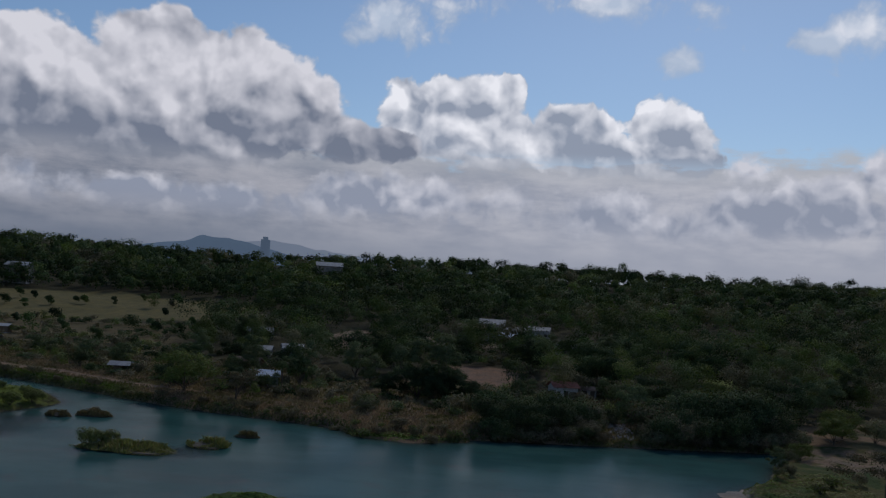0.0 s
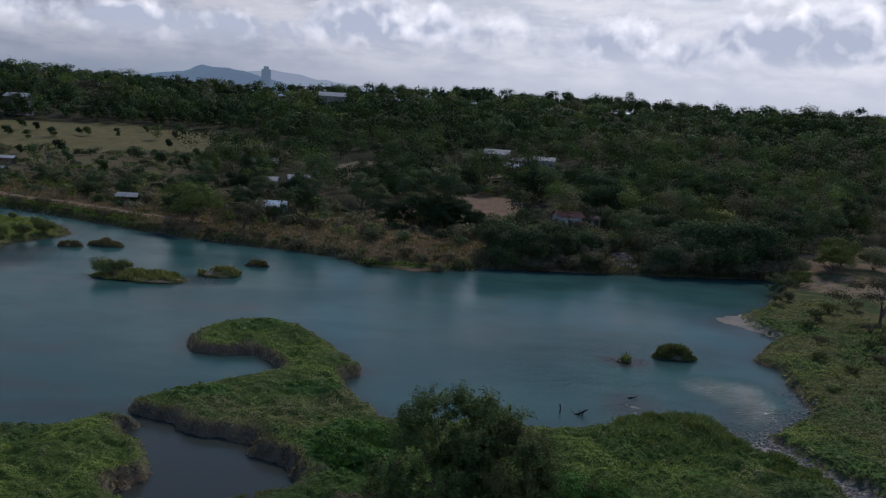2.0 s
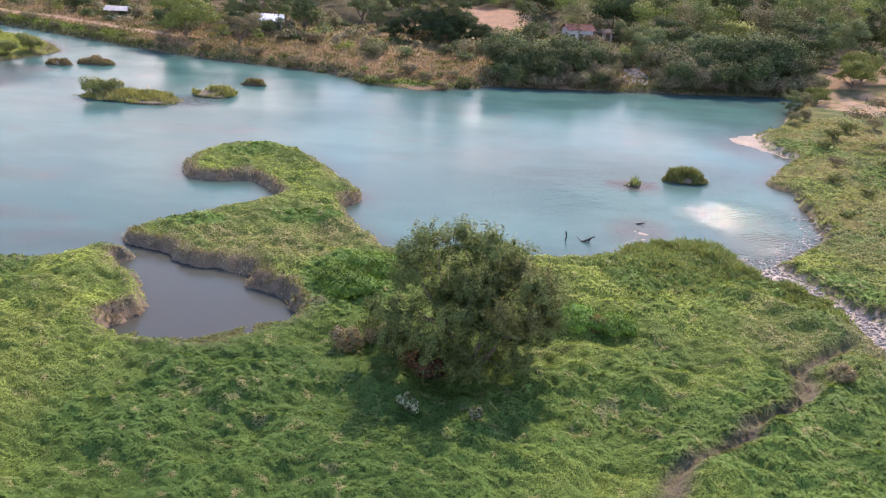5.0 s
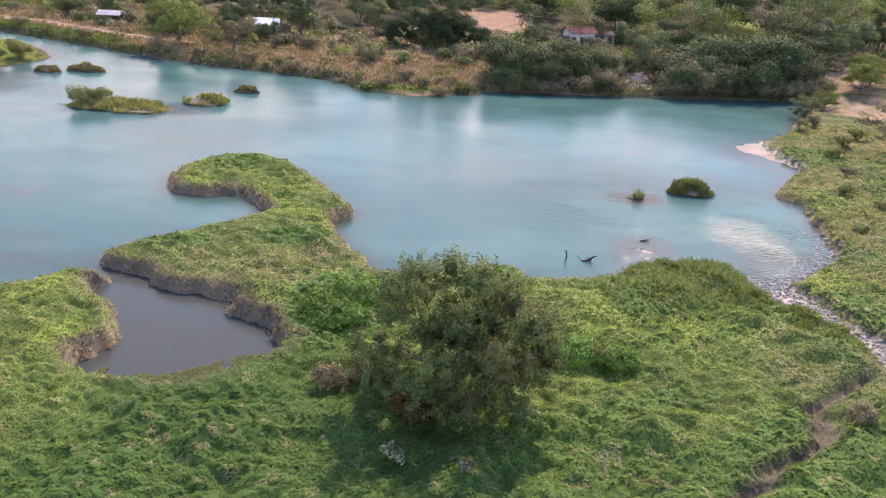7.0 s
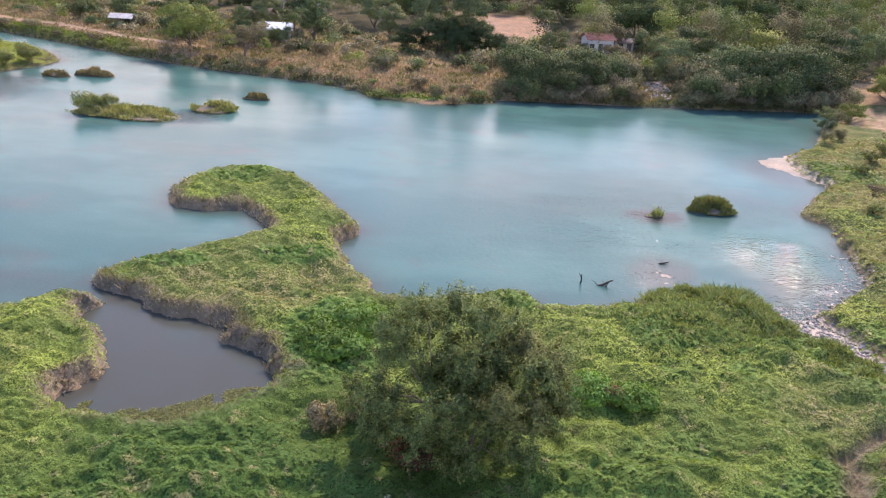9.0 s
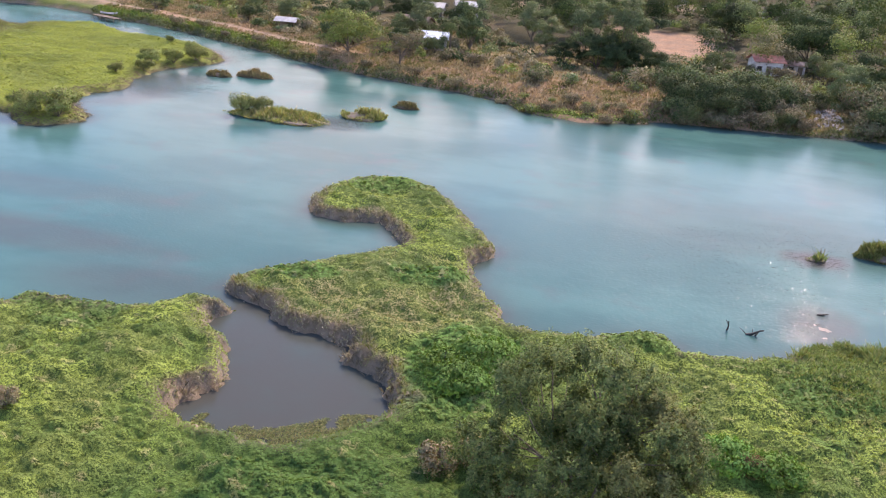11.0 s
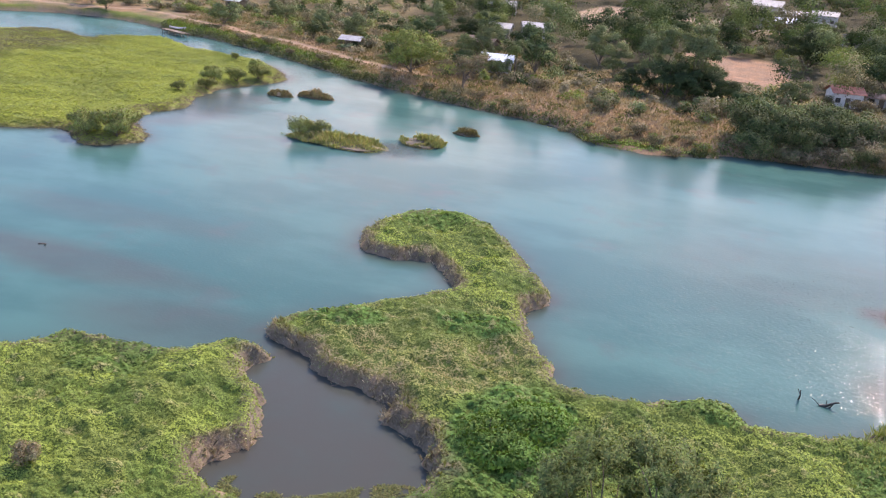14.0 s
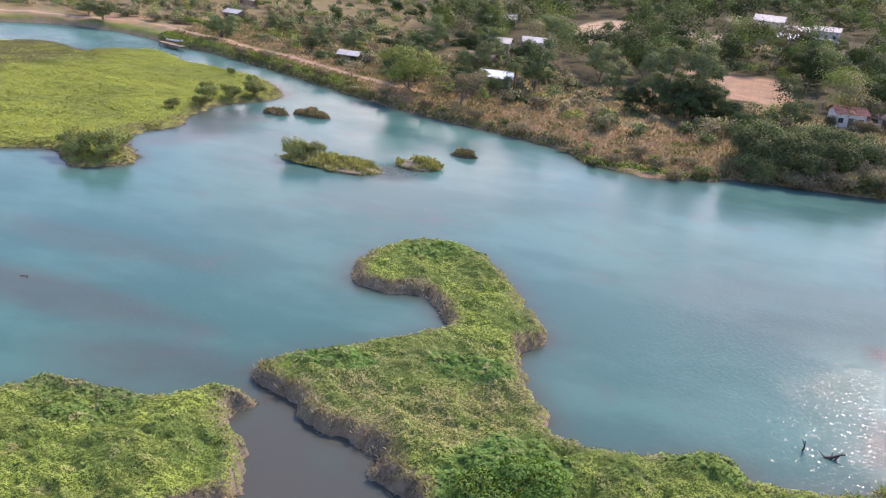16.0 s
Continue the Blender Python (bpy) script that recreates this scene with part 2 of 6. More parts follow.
def water_material():
    m, t, b = material("river_water", 0.16, 0.17)
    where = t.nodes.new("ShaderNodeTexCoord").outputs["Object"]
    shallow = t.nodes.new("ShaderNodeAttribute")
    shallow.attribute_name = "shallow"
    drift = noise_at(t, vmath(t, "MULTIPLY", where, (1, 1.6, 1)).outputs[0], 0.035, 5, 0.6)
    silt = noise_at(t, where, 0.11, 6, 0.6)
    c = mixed(t, ramp(t, drift, 0.4, 0.62), (0.03, 0.09, 0.084), (0.046, 0.122, 0.11))
    c = mixed(t, ramp(t, silt, 0.55, 0.72, 0, 0.5), c, (0.06, 0.085, 0.082))
    c = mixed(t, maths(t, "MULTIPLY", shallow.outputs["Fac"], ramp(t, silt, 0.2, 0.6, 0.75, 1.15), clamp=True), c, (0.056, 0.054, 0.047))
    small = noise_at(t, vmath(t, "MULTIPLY", where, (1.0, 1.5, 1)).outputs[0], 2.6, 3, 0.5)
    big = noise_at(t, where, 0.55, 3, 0.5)
    wind = ramp(t, noise_at(t, where, 0.03, 3, 0.5), 0.38, 0.6, 0.35, 1.0)
    h = maths(t, "MULTIPLY", maths(t, "ADD", small, maths(t, "MULTIPLY", big, 0.8)), wind)
    lively = t.nodes.new("ShaderNodeAttribute")
    lively.attribute_name = "ripple"
    chop = noise_at(t, vmath(t, "MULTIPLY", where, (1.0, 1.5, 1)).outputs[0], 1.9, 2.5, 0.5)
    h = maths(t, "ADD", h, maths(t, "MULTIPLY", maths(t, "MULTIPLY", chop, lively.outputs["Fac"]), 12.0))
    n = t.nodes.new("ShaderNodeBump")
    n.inputs["Strength"].default_value, n.inputs["Distance"].default_value = 0.3, 0.10
    t.links.new(h, n.inputs["Height"])
    body = t.nodes.new("ShaderNodeBsdfDiffuse")
    t.links.new(c, body.inputs[0])
    gloss = t.nodes.new("ShaderNodeBsdfGlossy")
    t.links.new(ramp(t, lively.outputs["Fac"], 0.02, 0.5, 0.14, 0.065), gloss.inputs["Roughness"])
    t.links.new(n.outputs[0], gloss.inputs["Normal"])
    edge = t.nodes.new("ShaderNodeFresnel")
    edge.inputs[0].default_value = 1.33
    t.links.new(n.outputs[0], edge.inputs["Normal"])
    mix = t.nodes.new("ShaderNodeMixShader")
    t.links.new(maths(t, "MULTIPLY", edge.outputs[0], ramp(t, lively.outputs["Fac"], 0.0, 1.0, 0.44, 0.62)), mix.inputs[0])
    t.links.new(body.outputs[0], mix.inputs[1])
    t.links.new(gloss.outputs[0], mix.inputs[2])
    t.links.new(mix.outputs[0], t.nodes["Material Output"].inputs[0])
    t.nodes.remove(b)
    return m


def plain_material(name, low, high, scale=3.0, rough=0.85, metal=0.0, bump=0.3, stretch=(1, 1, 1), specular=0.3):
    """A surface that drifts between two colours at two sizes, with fine relief."""
    m, t, b = material(name, rough, specular)
    b.inputs["Metallic"].default_value = metal
    where = vmath(t, "MULTIPLY", t.nodes.new("ShaderNodeTexCoord").outputs["Object"], stretch).outputs[0]
    n1, n2 = noise_at(t, where, scale, 5, 0.6), noise_at(t, where, scale * 6, 4, 0.6)
    info = t.nodes.new("ShaderNodeObjectInfo")
    c = mixed(t, ramp(t, maths(t, "ADD", maths(t, "MULTIPLY", n1, 0.65), maths(t, "MULTIPLY", n2, 0.35)), 0.35, 0.65), low, high)
    v = t.nodes.new("ShaderNodeHueSaturation")
    t.links.new(ramp(t, info.outputs["Random"], 0, 1, 0.85, 1.15, False), v.inputs["Value"])
    t.links.new(c, v.inputs["Color"])
    t.links.new(v.outputs[0], b.inputs["Base Color"])
    if bump:
        bumped(t, b, n2, bump, 0.03)
    return m


def haze_glow_material(name, colour, glow):
    """Far land and buildings, with the bright haze before them put in as a bluish glow."""
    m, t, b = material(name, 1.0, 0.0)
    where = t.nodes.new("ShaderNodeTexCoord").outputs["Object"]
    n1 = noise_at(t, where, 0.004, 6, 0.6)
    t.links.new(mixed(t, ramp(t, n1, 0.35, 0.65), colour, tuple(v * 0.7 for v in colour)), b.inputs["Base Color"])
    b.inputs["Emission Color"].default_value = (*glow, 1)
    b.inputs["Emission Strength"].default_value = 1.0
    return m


FOLIAGE, GROUND, WATER = foliage_material(), ground_material(), water_material()
BARK = plain_material("bark", (0.07, 0.055, 0.04), (0.17, 0.14, 0.11), 4, 0.95, 0, 0.6, (1, 1, 0.3))
BARE = plain_material("bare_twigs", (0.16, 0.12, 0.11), (0.28, 0.22, 0.2), 4, 0.95, 0, 0.4)
DEADWOOD = plain_material("wet_deadwood", (0.02, 0.017, 0.014), (0.07, 0.06, 0.05), 5, 0.6, 0, 0.5)
TIN_BLUE = plain_material("blue_white_tin", (0.42, 0.5, 0.62), (0.62, 0.68, 0.75), 1.2, 0.6, 0.0, 0.2, (1, 1, 1), 0.2)
TIN_GREY = plain_material("grey_tin", (0.24, 0.24, 0.25), (0.4, 0.4, 0.4), 1.0, 0.65, 0.0, 0.2, (1, 1, 1), 0.2)
TIN_RUST = plain_material("rusty_tin", (0.15, 0.095, 0.07), (0.27, 0.2, 0.165), 0.9, 0.8, 0.0, 0.3, (1, 1, 1), 0.15)
TIN_RED = plain_material("red_tin", (0.3, 0.12, 0.09), (0.42, 0.22, 0.18), 0.9, 0.9, 0.0, 0.2, (1, 1, 1), 0.05)
TIN_WHITE = plain_material("white_tin", (0.28, 0.28, 0.29), (0.48, 0.48, 0.48), 0.9, 0.65, 0.0, 0.2, (1, 1, 1), 0.2)
PLASTER = plain_material("weathered_plaster", (0.17, 0.155, 0.135), (0.3, 0.28, 0.25), 0.8, 0.9, 0, 0.2)
WHITEWASH = plain_material("whitewash", (0.5, 0.48, 0.45), (0.7, 0.68, 0.64), 0.8, 0.9, 0, 0.2)
BLOCK = plain_material("grey_block", (0.25, 0.24, 0.23), (0.4, 0.39, 0.37), 0.9, 0.95, 0, 0.4)
TIMBER = plain_material("old_timber", (0.1, 0.075, 0.05), (0.22, 0.17, 0.12), 2.5, 0.9, 0, 0.4, (1, 1, 0.2))
DARK = plain_material("dark_opening", (0.012, 0.012, 0.014), (0.03, 0.03, 0.03), 1, 0.5, 0, 0)
STONE = plain_material("pale_stone", (0.22, 0.19, 0.165), (0.44, 0.395, 0.35), 2.5, 0.9, 0, 0.4)
HAZE_HILL = haze_glow_material("hazy_hill", (0.05, 0.07, 0.08), (0.38, 0.52, 0.76))
HAZE_FAR = haze_glow_material("hazy_far_hill", (0.05, 0.06, 0.07), (0.85, 0.97, 1.25))
HAZE_TOWER = haze_glow_material("hazy_building", (0.06, 0.07, 0.08), (0.34, 0.46, 0.66))


# ---------------------------------------------------------------- shared shapes
def link_mesh(name, verts, faces, mat, tint=None, parent=None, smooth=False, label="", normals=None):
    """One mesh object from arrays; tint: a colour for each vertex; normals: which way the shading of each vertex faces."""
    verts, faces = np.asarray(verts, np.float32), np.asarray(faces, np.int32)
    me = bpy.data.meshes.new(name)
    k = faces.shape[1]
    me.vertices.add(len(verts))
    me.vertices.foreach_set("co", verts.ravel())
    me.loops.add(faces.size)
    me.loops.foreach_set("vertex_index", faces.ravel())
    me.polygons.add(len(faces))
    me.polygons.foreach_set("loop_start", np.arange(0, faces.size, k, dtype=np.int32))
    if smooth:
        me.polygons.foreach_set("use_smooth", np.ones(len(faces), bool))
    me.update(calc_edges=True)
    if tint is not None:
        layer = me.color_attributes.new("tint", "FLOAT_COLOR", "POINT")
        layer.data.foreach_set("color", np.c_[tint, np.ones(len(tint))].astype(np.float32).ravel())
    if normals is not None:
        layer = me.attributes.new("custom_normal", "FLOAT_VECTOR", "POINT")
        layer.data.foreach_set("vector", np.asarray(normals, np.float32).ravel())
    me.materials.append(mat)
    ob = new(name, me)
    if parent is not None:
        ob.parent = parent
    if label:
        ob["label"] = label
    return ob


def part(name, bm, mat, parent, label="", smooth=False):
    """Links a bmesh as one mesh object under a thing or a part."""
    me = bpy.data.meshes.new(name)
    for f in bm.faces:
        f.smooth = smooth
    bm.to_mesh(me)
    bm.free()
    me.materials.append(mat)
    ob = new(name, me)
    ob.parent = parent
    if label:
        ob["label"] = label
    return ob


def lattice(x, y, seed):
    """Smooth value noise in 0..1."""
    xi, yi = np.floor(x).astype(np.int64), np.floor(y).astype(np.int64)
    fx, fy = x - xi, y - yi
    fx, fy = fx * fx * (3 - 2 * fx), fy * fy * (3 - 2 * fy)

    def h(i, j):
        n = (i * 374761393 + j * 668265263 + seed * 1442695041) & 0x7FFFFFFF
        n = ((n ^ (n >> 13)) * 1274126177) & 0x7FFFFFFF
        return ((n ^ (n >> 16)) & 0xFFFF) / 65535.0

    return (h(xi, yi) * (1 - fx) + h(xi + 1, yi) * fx) * (1 - fy) + (h(xi, yi + 1) * (1 - fx) + h(xi + 1, yi + 1) * fx) * fy


def fbm(x, y, seed, octaves=4):
    total, amp, norm = 0.0, 1.0, 0.0
    for k in range(octaves):
        total = total + amp * lattice(x * 2**k + 17 * k, y * 2**k - 9 * k, seed + k)
        norm, amp = norm + amp, amp * 0.5
    return total / norm


def step(v, low, high):
    s = np.clip((v - low) / (high - low), 0, 1)
    return s * s * (3 - 2 * s)


def rounded(points, times=3):
    """A closed outline with its corners cut smooth."""
    p = np.array(points, float)
    out = []
    for k in range(len(p)):
        a, b, c, d = p[k - 1], p[k], p[(k + 1) % len(p)], p[(k + 2) % len(p)]
        for s in np.arange(times) / times:
            out.append(0.5 * (2 * b + (c - a) * s + (2 * a - 5 * b + 4 * c - d) * s * s + (3 * b - a - 3 * c + d) * s**3))
    return np.array(out)


def inside(outline, x, y):
    """Metres inside an outline (negative outside)."""
    best, odd = np.full(x.shape, 1e9), np.zeros(x.shape, bool)
    for (ax, ay), (bx, by) in zip(outline, np.roll(outline, -1, 0)):
        dx, dy = bx - ax, by - ay
        s = np.clip(((x - ax) * dx + (y - ay) * dy) / (dx * dx + dy * dy + 1e-12), 0, 1)
        best = np.minimum(best, (x - ax - s * dx) ** 2 + (y - ay - s * dy) ** 2)
        cross = ((ay > y) != (by > y)) & (x < dx * (y - ay) / (by - ay + 1e-12) + ax)
        odd ^= cross
    return np.where(odd, 1, -1) * np.sqrt(best)


class Outline:
    """An outline of land, with the metres inside it worked out once on a grid over the river's reach."""
    X0, Y0, STEP, NX, NY = -240.0, 20.0, 0.6, 600, 400

    def __init__(self, points):
        self.points = rounded(points)
        gx, gy = np.meshgrid(self.X0 + self.STEP * np.arange(self.NX), self.Y0 + self.STEP * np.arange(self.NY))
        self.grid = inside(self.points, gx.ravel(), gy.ravel()).reshape(gx.shape)

    def __call__(self, x, y):
        u, v = (x - self.X0) / self.STEP, (y - self.Y0) / self.STEP
        on = (u >= 0) & (v >= 0) & (u < self.NX - 1.001) & (v < self.NY - 1.001)
        i, j = np.where(on, u, 0).astype(np.int64), np.where(on, v, 0).astype(np.int64)
        fu, fv, g = u - i, v - j, self.grid
        d = (g[j, i] * (1 - fu) + g[j, i + 1] * fu) * (1 - fv) + (g[j + 1, i] * (1 - fu) + g[j + 1, i + 1] * fu) * fv
        if not on.all():
            d = np.where(on, d, 0.0)
            d[~on] = inside(self.points, x[~on], y[~on])
        return d


# ---------------------------------------------------------------- the plan of the land
NEAR_WEST = [(-300, -250), (-300, 30), (-120, 40), (-70, 50), (-52, 59), (-45.5, 62), (-43.5, 65.5), (-40, 66), (-36.5, 66),
             (-34.3, 67.5), (-33, 70), (-31, 70.8), (-29.3, 70), (-30.2, 68), (-29, 65.5), (-26.6, 64), (-24.6, 59.3), (-25.8, 56),
             (-24.8, 53.5), (-21, 52.6), (-17.3, 52.6), (-14, 56), (-12.5, 59.3), (-15, 63.8), (-17.9, 65.4), (-18.8, 67.7)]
HEADLAND = [(-23.5, 69.1), (-27.2, 71.6), (-30.5, 73), (-31.5, 74), (-31.2, 76.5), (-27.7, 80.3), (-24.3, 84.5), (-21.3, 89.5),
            (-22.8, 92.6), (-25.4, 96.1), (-29.7, 95), (-33, 95.8), (-34.3, 98.5), (-34.6, 104), (-31.5, 110.5), (-26, 111),
            (-20, 105), (-15.8, 97.5), (-12.7, 92.4), (-13.8, 89), (-13.6, 85.7), (-11.3, 81), (-9.5, 78), (-8.4, 75.3)]
NEAR_EAST = [(-4.8, 74.5), (-1, 76.3), (3.3, 78.2), (5.4, 75.6), (8.7, 75.8), (12.7, 77.5), (15, 80), (17.5, 81.8), (20, 80.8),
             (23, 80.5), (24.5, 76), (25.7, 73.5), (29, 69), (29.8, 65), (30.5, 60), (33, 52), (60, 40), (300, 0), (300, -250)]
FAR_SHORE = [(-420, 150), (-300, 180), (-215, 212), (-196, 220.5), (-185, 230), (-168, 233), (-150, 227.5), (-142, 222), (-130, 220.5),
             (-111.5, 212), (-88.5, 199), (-67.5, 187), (-50.6, 180.3), (-38.3, 176.7), (-27.3, 172), (-23, 165.5), (-15, 162.3),
             (-11, 161.7), (-6, 165), (-1.5, 167), (0.1, 170.4), (15, 172.6), (36.4, 175.7), (60, 180)]
EAST_SHORE = [(62, 176), (54, 160), (51, 152), (48, 145.5), (43.5, 141), (42, 134), (42.5, 128), (43.5, 124.5), (38.5, 115),
              (36, 109.4), (38, 105.3), (36.9, 98.8), (36.7, 91.4), (34.9, 87), (30.2, 81), (28.6, 78), (31.2, 70.5), (33.2, 66),
              (35, 58), (60, 47), (300, 20), (1600, 20), (1600, 4000), (-1600, 4000), (-1600, 150)]
MARSH = [(-97, 114.7), (-91, 119.3), (-82, 113.6), (-77.5, 118), (-78, 122.5), (-85, 130), (-87.5, 136), (-85.5, 143), (-89, 152),
         (-90.4, 162), (-86.5, 176), (-89, 184), (-103, 196), (-122, 201), (-136, 209.5), (-142, 203), (-147, 194), (-151, 197),
         (-165, 198.5), (-172, 190), (-230, 150), (-230, 95), (-140, 98)]
POND = [(-30, 70.5), (-24, 54), (-14, 52), (-11.5, 60), (-18, 68.5), (-28, 73)]
NEAR, FAR, MARSH, POND = Outline(NEAR_WEST + HEADLAND + NEAR_EAST), Outline(FAR_SHORE + EAST_SHORE), Outline(MARSH), Outline(POND)
SPIT = Outline([(37.6, 136.2), (40, 131), (44, 124.5), (46, 128), (49, 140), (45, 142.8)])
SAND = Outline([(15.2, 80), (14.6, 84), (16.2, 89), (18.2, 88.5), (18.5, 84), (18, 80)])

BANK_X = [-1600, -420, -300, -196, -168, -150, -111, -67, -38, -25, 0, 36, 60, 1600]
BANK_Y = [150, 150, 180, 220, 233, 227, 212, 187, 177, 168, 170, 176, 180, 182]
RISE_S = [-5, 0, 3, 10, 60, 225, 465, 900, 1500, 3000]
RISE_Z = [0.3, 0.6, 1.4, 2.2, 3.5, 14, 40, 43, 10, 0]


# creepers heaped over the meadow: middle, half widths, rise
HEAPS = [(-9.3, 65.0, 3.6, 6.5, 0.75), (-16.5, 81.5, 3.4, 2.6, 0.6), (-27.2, 77.4, 3.6, 2.2, 0.5), (8.9, 59.3, 3.2, 1.8, 0.7), (16, 68, 6, 8, 0.4),
         (2.5, 75.5, 3.5, 1.6, 0.6), (12.0, 63.0, 3.5, 2.0, 0.4), (-31, 103, 3.0, 5.0, 0.35), (11, 50, 5, 2.5, 0.5), (-14, 47, 8, 2.2, 0.5), (-27, 50, 6, 2.0, 0.45)]


def past_bank(x, y):
    return y - np.interp(x, BANK_X, BANK_Y)


def ground_parts(x, y):
    """Height of the ground, and how far inside the near land, the far land and the marsh each place lies."""
    wx = x + 1.3 * (fbm(x * 0.6, y * 0.6, 5, 3) - 0.5) + 0.7 * (lattice(x * 2.3, y * 2.3, 8) - 0.5)
    wy = y + 1.3 * (fbm(x * 0.6 + 40, y * 0.6, 6, 3) - 0.5) + 0.7 * (lattice(x * 2.3 + 9, y * 2.3, 9) - 0.5)
    near, far, marsh = NEAR(wx, wy), FAR(wx, wy), MARSH(wx, wy)
    spit, sand = SPIT(wx, wy), SAND(wx, wy)
    mounds = fbm(x * 0.22, y * 0.22, 11, 4) - 0.5
    folds = 1 - np.abs(2 * fbm(x * 0.33 + 0.35 * y * 0.33, y * 0.5, 21, 3) - 1)
    tufts = fbm(x * 1.1, y * 1.1, 31, 3) - 0.5
    lump = 2.4 * mounds + 0.4 * (folds - 0.8) + 0.6 * tufts
    for cx, cy, rx, ry, rise in HEAPS:
        r2 = ((x - cx) / rx) ** 2 + ((y - cy) / ry) ** 2
        lump = lump + rise * np.exp(-r2 * r2) * (0.7 + 0.6 * tufts)
    top = 0.95 + 0.02 * np.clip(78 - y, 0, 60)
    z_near = -0.5 + (top + 0.5 + lump * step(near, 0.3, 2.5)) * step(near, -0.7, 0.75)
    s = past_bank(x, y)
    hill = np.interp(s, RISE_S, RISE_Z) + 5 * (fbm(x * 0.012, y * 0.012, 51, 3) - 0.5) * step(s, 60, 200)
    hill = hill + 0.9 * (fbm(x * 0.12, y * 0.12, 52, 4) - 0.5) + 0.4 * tufts
    low = 0.8 + 0.02 * np.clip(x - 40, 0, 120) + 1.3 * mounds + 0.7 * tufts
    east = step(x, 40, 70) * step(185 - y, 0, 25) + (y < 158) * (x > 0)
    z_far = -0.5 + (np.where(east > 0.5, low, hill) + 0.5) * step(far, -0.8, 1.1)
    z_marsh = -0.5 + (1.15 + 1.6 * (fbm(x * 0.09, y * 0.14, 41, 3) - 0.5) + 0.5 * tufts) * step(marsh, -1.4, 2.2)
    # stony channel between the near and the eastern land
    channel = np.minimum(step(x, 24, 26.5), step(84 - y, 0, 7)) * (np.maximum(near, far) < 0.2) * (x < 70)
    bed = -0.5 + 0.53 * channel + 0.3 * tufts * channel
    bed = np.maximum(bed, -0.5 + 0.56 * step(spit, -2.5, 0.6) + 0.12 * tufts)
    bed = np.maximum(bed, -0.5 + 0.47 * step(sand, -1.5, 0.8) + 0.16 * tufts)
    bed = np.maximum(bed, -0.5 + 0.49 * step(1.15 - np.hypot((x + 7.6) / 1.9, (y - 75.6) / 1.4), 0, 0.6) + 0.16 * tufts)
    z = np.maximum(np.maximum(z_near, z_far), np.maximum(z_marsh, bed))
    z = np.where(near < 1.5, z, z_near)
    # a wet gully through the near meadow
    gx, gy = np.interp(y, [35, 41, 45.3, 50.3, 55.3, 60], [9, 12.3, 16.5, 21.9, 22.9, 28]), y
    gully = np.exp(-((x - gx - 0.8 * (lattice(y * 0.6, y * 0, 77) - 0.5)) / 0.75) ** 2) * step(y, 30, 42) * step(62 - y, 0, 4)
    z = z - 0.75 * gully * (near > 0)
    return z, near, far, marsh, channel, gully, s, spit, sand


def graded(*spans):
    """Coordinates from (start, end, step) stretches."""
    out = []
    for a, b, h in spans:
        out.append(np.arange(a, b - 1e-6, h))
    return np.concatenate(out + [[spans[-1][1]]])


def blend(a, b, f):
    return a * (1 - f[:, None]) + np.asarray(b) * f[:, None]


